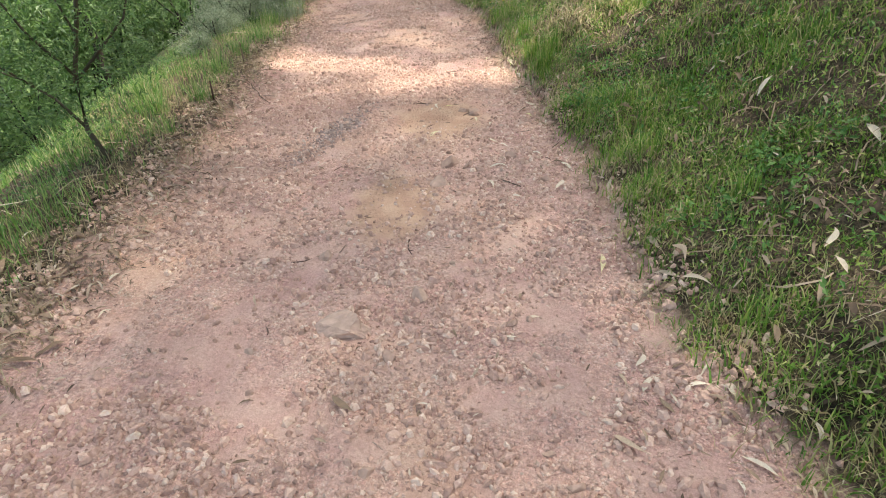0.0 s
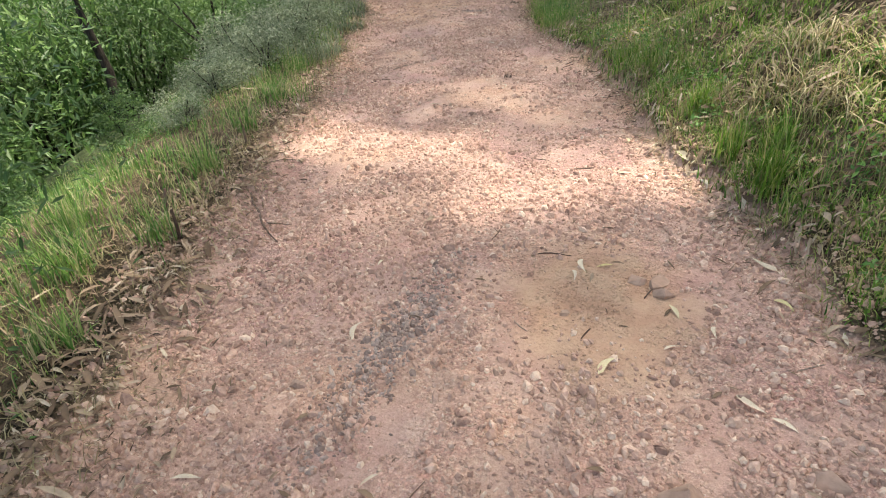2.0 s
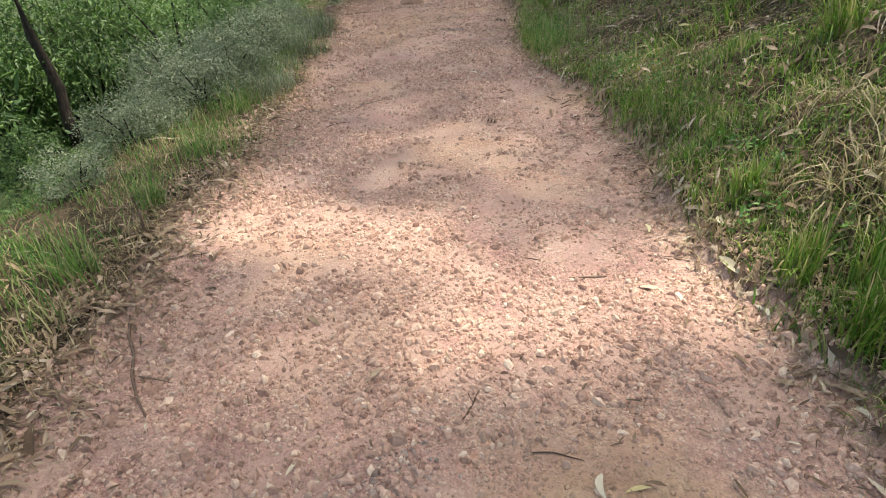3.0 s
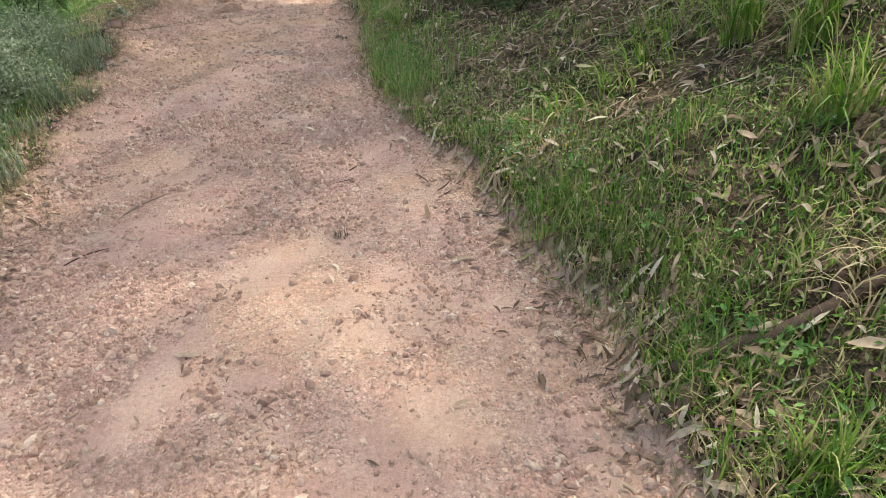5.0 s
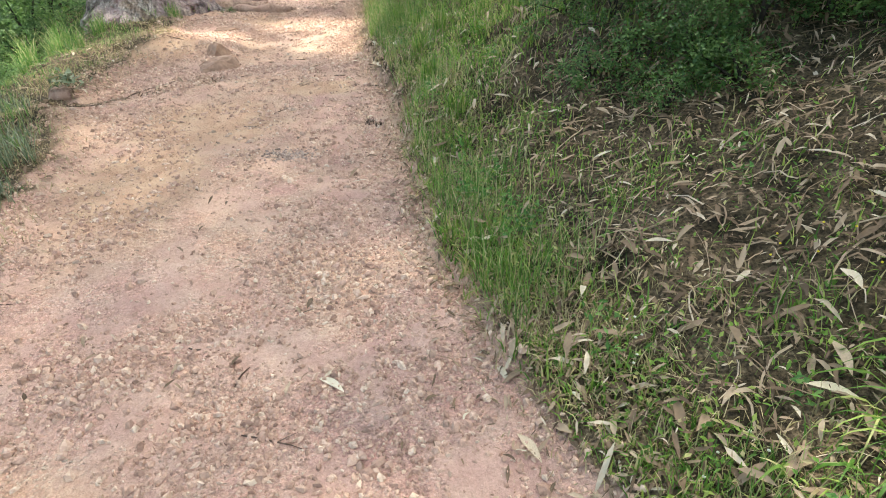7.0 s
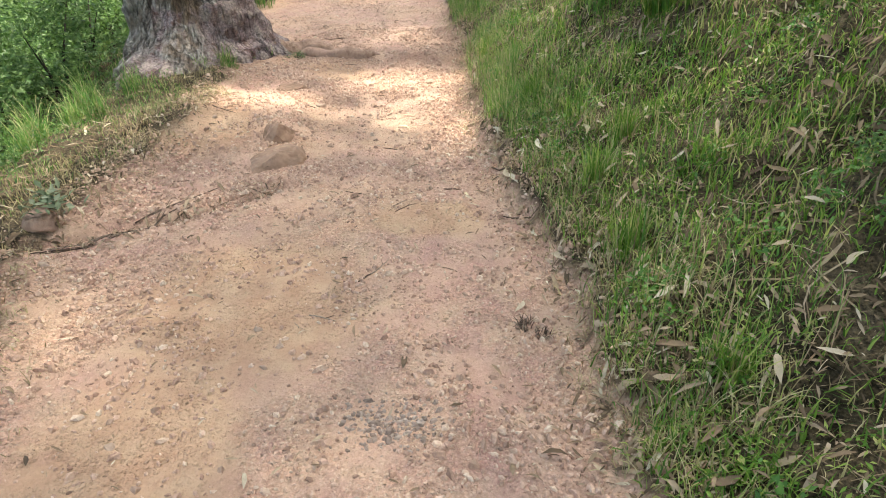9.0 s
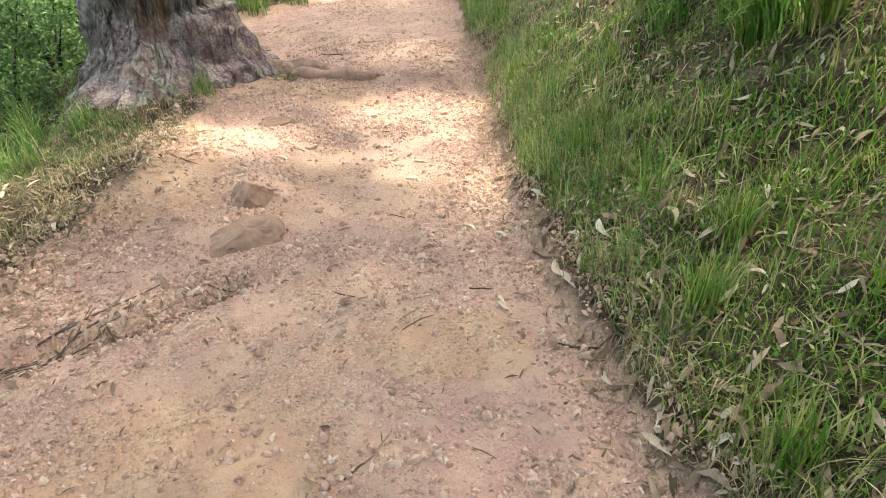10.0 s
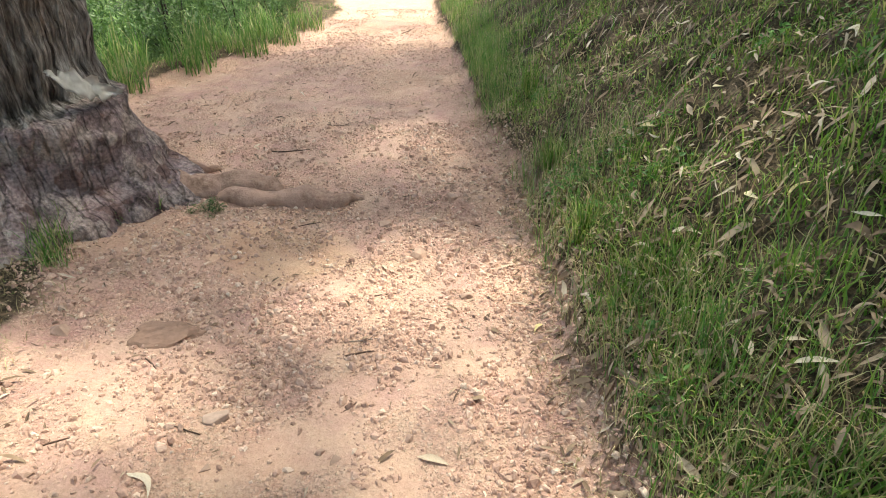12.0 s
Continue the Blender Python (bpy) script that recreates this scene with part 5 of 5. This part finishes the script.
for spot in ((-0.54, 2.73, 0.10, 26), (-0.01, 2.84, 0.17, -77), (0.02, 1.62, 0.05, -36),):
    twig(*spot)
for spot in ((-0.59, 3.84, 0.12, 61), (-1.66, 5.43, 0.60, -56),):
    twig(*spot)
for spot in ((-0.42, 5.31, 0.15, 72), (-0.15, 5.12, 0.15, -9), (0.24, 4.87, 0.21, 57),):
    twig(*spot)
for spot in ((0.36, 8.29, 0.27, -37), (-1.48, 8.63, 0.30, 53), (-1.84, 6.12, 0.24, 31), (0.44, 6.86, 0.17, 50), (-1.62, 8.13, 0.2, 40),):
    twig(*spot)
for spot in ((0.36, 8.14, 0.27, -16), (0.39, 7.40, 0.17, 5), (0.13, 8.54, 0.12, 46), (-0.36, 8.90, 0.13, 55), (0.53, 7.55, 0.18, -8), (-0.87, 9.39, 0.24, -23),):
    twig(*spot)
for spot in ((-0.41, 8.72, 0.11, 18), (0.12, 8.44, 0.09, 33), (-1.01, 9.71, 0.10, 66), (0.02, 8.63, 0.18, -72), (0.07, 9.30, 0.13, -106),):
    twig(*spot)
for spot in ((-2.53, 13.47, 0.60, 56), (-2.66, 13.34, 0.42, 56), (-2.49, 13.68, 0.54, 42), (-1.22, 12.80, 0.11, 44), (-0.34, 13.33, 0.28, -21), (-1.08, 13.60, 0.12, 39), (-0.16, 13.86, 0.15, -37), (-1.16, 12.89, 0.17, 59),):
    twig(*spot)
for spot in ((-2.54, 13.62, 0.18, 49), (-2.40, 13.66, 0.20, 56), (-2.47, 13.54, 0.17, 47), (-1.04, 13.54, 0.16, 32), (-0.75, 13.78, 0.12, -9), (-0.39, 13.80, 0.60, -72), (-1.39, 16.03, 0.14, 11), (-2.57, 15.04, 0.23, -24), (-1.39, 13.75, 0.12, 157), (-0.30, 14.22, 0.19, -28), (-0.28, 13.33, 0.15, -84), (-1.20, 14.55, 0.15, 142),):
    twig(*spot)
for spot in ((-1.37, 16.12, 0.18, 8), (-1.29, 16.48, 0.13, 10), (-2.35, 15.48, 0.11, 28), (-0.38, 15.52, 0.33, -86), (-1.29, 23.70, 0.60, 70), (-1.80, 19.01, 0.25, -4), (-2.13, 18.41, 0.31, 5), (-0.97, 15.77, 0.10, 61), (-1.98, 15.58, 0.11, 168),):
    twig(*spot)
for k in range(26):
    ty = TWIG_RNG.uniform(12.95, 13.95)
    twig(-2.92 + 1.05 * (ty - 12.97) + TWIG_RNG.gauss(0, 0.045), ty, TWIG_RNG.uniform(0.10, 0.28), 44 + TWIG_RNG.gauss(0, 14), None, "dry twig caught in the washed-out gully")
twig(0.95, 6.83, 0.75, 3, 0.03, "half-buried dark branch lying along the bank's foot")
for k in range(36):
    y = TWIG_RNG.uniform(1.4, 18)
    wide = np.interp(y, R_Y, R_X) - np.interp(y, L_Y, L_X)
    twig(float(np.interp(y, L_Y, L_X) + wide * TWIG_RNG.uniform(0.0, 1.1)), y, TWIG_RNG.uniform(0.04, 0.16), TWIG_RNG.uniform(0, 360))


twig(-0.36, 15.5, 0.36, -82, 0.013, "curved strip of brown bark lying at the bank's foot")


def stake(x, y, height, lean):
    bm = bmesh.new()
    tapered(bm, [(0, 0, -0.06), (lean * 0.3, 0.01, height * 0.5), (lean, 0.0, height)], [0.009, 0.008, 0.007], 7, 0.2)
    thing = tagged(new("plant_stalk"), "short broken brown plant stalk on the verge", "stalk", group="broken stalks")
    thing.location = (x, y, float(land(x, y)))
    part("stalk", bm, TWIG, thing)


stake(-2.12, 6.3, 0.20, 0.0)
stake(-1.95, 5.1, 0.17, 0.01)
stake(-2.16, 5.35, 0.15, 0.04)


def stump(x, y):
    bm = bmesh.new()
    tapered(bm, [(0, 0, -0.1), (0, 0, 0.02), (0.01, 0, 0.07), (0.01, 0.0, 0.09)], [0.10, 0.085, 0.075, 0.06], 18, 0.4)
    thing = tagged(new("tree_stump"), "small sawn reddish stump on the trail's edge", "stump")
    thing.location = (x, y, float(land(x, y)))
    part("stub", bm, WORN_ROOT, thing)
    rng = np.random.default_rng(43)
    pts = rng.normal(0, 1, (70, 3)) * (0.06, 0.06, 0.03) + (0.06, 0.06, 0.14)
    shoot = new("regrowth", leaf_cloud("regrowth", pts, 0.07, 0.03, rng, GREY_LEAVES, -0.1))
    shoot.parent = thing
    tagged(shoot, "pale blue-green regrowth leaves", kind="stuff")


stump(-3.09, 13.3)


# ---- rocks and stones ----
ROCK_RNG = random.Random(51)


def rock(x, y, size, flat=0.45, label=""):
    bm = bmesh.new()
    for k in range(16):
        v = Vector((ROCK_RNG.gauss(0, 1), ROCK_RNG.gauss(0, 1), ROCK_RNG.gauss(0, 1))).normalized() * ROCK_RNG.uniform(0.75, 1.0)
        bm.verts.new((v.x * size * 0.55, v.y * size * 0.42, v.z * size * flat))
    hull = bmesh.ops.convex_hull(bm, input=bm.verts[:])
    bmesh.ops.delete(bm, geom=list({g for g in hull["geom_interior"] + hull["geom_unused"] if isinstance(g, bmesh.types.BMVert)}), context="VERTS")
    bmesh.ops.bevel(bm, geom=bm.edges[:], offset=size * 0.02, segments=1, affect="EDGES")
    me = bpy.data.meshes.new("rock")
    bm.to_mesh(me)
    bm.free()
    me.materials.append(ROCK)
    ob = new("rock", me)
    ob.matrix_basis = pose(x, y, float(land(x, y)) - 0.12 * size * flat, ROCK_RNG.uniform(-8, 8), ROCK_RNG.uniform(-8, 8), ROCK_RNG.uniform(0, 360))
    tagged(ob, label or "angular reddish stone half sunk in the trail", "rock", group="stones in the trail")


for spot in ((-0.01, 2.05, 0.089), (0.56, 1.63, 0.069), (0.63, 1.49, 0.074), (0.00, 1.52, 0.075), (0.14, 3.87, 0.178), (0.07, 3.59, 0.166), (0.07, 2.44, 0.120), (-0.43, 2.77, 0.092), (0.47, 2.25, 0.074),):
    rock(*spot)
for spot in ((0.23, 3.83, 0.118), (0.32, 3.77, 0.084), (0.53, 3.96, 0.127), (0.27, 4.90, 0.144), (0.72, 3.60, 0.084), (-0.87, 3.58, 0.065), (-0.38, 4.34, 0.044),):
    rock(*spot)
for spot in ((0.27, 4.83, 0.131), (0.18, 4.91, 0.100), (-0.87, 4.58, 0.030),):
    rock(*spot)
for spot in ((-1.66, 14.63, 0.070), (-2.59, 14.88, 0.060), (-1.60, 13.65, 0.044), (-0.37, 13.29, 0.080),):
    rock(*spot)
for spot in ((-1.13, 16.90, 0.128), (-0.89, 16.44, 0.090), (-1.34, 17.26, 0.113), (-2.73, 16.17, 0.110), (-1.87, 15.43, 0.053), (-0.91, 17.48, 0.118),):
    rock(*spot)
for spot in ((-1.90, 15.66, 0.123),):
    rock(*spot)


def boulder(x, y, long, wide, high, turn, sunk, label, mat, seed):
    """A weathered rock: flat worn faces cut from a rounded lump."""
    rng = random.Random(seed)
    bm = bmesh.new()
    bmesh.ops.create_icosphere(bm, subdivisions=4, radius=1.0)
    cuts = []
    for k in range(13):
        n = Vector((rng.gauss(0, 1), rng.gauss(0, 1), rng.gauss(0.25, 0.8))).normalized()
        cuts.append((n, rng.uniform(0.52, 0.82)))
    for v in bm.verts:
        for n, d in cuts:
            over = v.co.dot(n) - d
            if over > 0:
                v.co -= n * over
        v.co += noise.noise_vector(v.co * 2.2 + Vector((seed, 0, 0))) * 0.10 + noise.noise_vector(v.co * 6) * 0.05 + noise.noise_vector(v.co * 14) * 0.03
        v.co = Vector((v.co.x * long * 0.66, v.co.y * wide * 0.66, v.co.z * high * 1.3))
    me = bpy.data.meshes.new("rock")
    bm.to_mesh(me)
    bm.free()
    me.materials.append(mat)
    ob = new("rock", me)
    ob.matrix_basis = pose(x, y, float(land(x, y)) - sunk, 0, 0, turn)
    tagged(ob, label, "rock", group="stones in the trail")


boulder(-2.04, 14.66, 0.27, 0.17, 0.15, 55, 0.035, "broken brown rock jutting out of the mound", BROWN_ROCK, 14)
boulder(-2.02, 14.27, 0.37, 0.28, 0.135, 36, 0.04, "large brown rock sunk in the mound's edge", BROWN_ROCK, 21)
boulder(-2.23, 16.13, 0.36, 0.17, 0.07, 12, 0.02, "flat brown rock flush with the trail", BROWN_ROCK, 5)
boulder(-0.22, 2.20, 0.27, 0.16, 0.075, -6, 0.008, "flat reddish rock slab set in the trail", ROCK, 6)
for k in range(150):
    y = ROCK_RNG.uniform(1.2, 17)
    wide = np.interp(y, R_Y, R_X) - np.interp(y, L_Y, L_X)
    rock(float(np.interp(y, L_Y, L_X) + wide * ROCK_RNG.uniform(0.02, 0.95)), y, ROCK_RNG.uniform(0.03, 0.055), 0.5, "small angular pinkish stone lying on the trail")


def flowers():
    rng = np.random.default_rng(61)
    for name, mat_col, spots, label in (("yellow_flowers", (0.75, 0.6, 0.05), ((1.08, 9.66), (0.5, 8.35), (0.62, 8.2)), "tiny yellow flower heads in the grass"), ("white_flowers", (0.7, 0.7, 0.55), ((0.48, 8.33), (0.7, 8.5), (0.4, 8.9), (0.35, 9.4)), "tiny cream flower heads in the grass")):
        m, nt, b = material(name, 0.7, 0.2)
        n = noise_of(nt, 50, 2)
        nt.links.new(mix(nt, n, tuple(c * 0.8 for c in mat_col), mat_col), b.inputs["Base Color"])
        x = np.concatenate([rng.normal(p[0], 0.09, 7) for p in spots])
        y = np.concatenate([rng.normal(p[1], 0.09, 7) for p in spots])
        k = len(x)
        base = np.array([(1, 0, 0), (0, 1, 0), (-1, 0, 0), (0, -1, 0), (0, 0, 0.8), (0, 0, -0.8)])
        v = base[None] * 0.006 + np.stack([x, y, land(x, y) + rng.uniform(0.05, 0.10, k)], 1)[:, None]
        fs = [[0, 1, 4], [1, 2, 4], [2, 3, 4], [3, 0, 4], [1, 0, 5], [2, 1, 5], [3, 2, 5], [0, 3, 5]]
        tagged(new(name, quick_mesh(name, v.reshape(-1, 3), [spread(6, fs, k)], m)), label, "flowers", kind="stuff")


flowers()
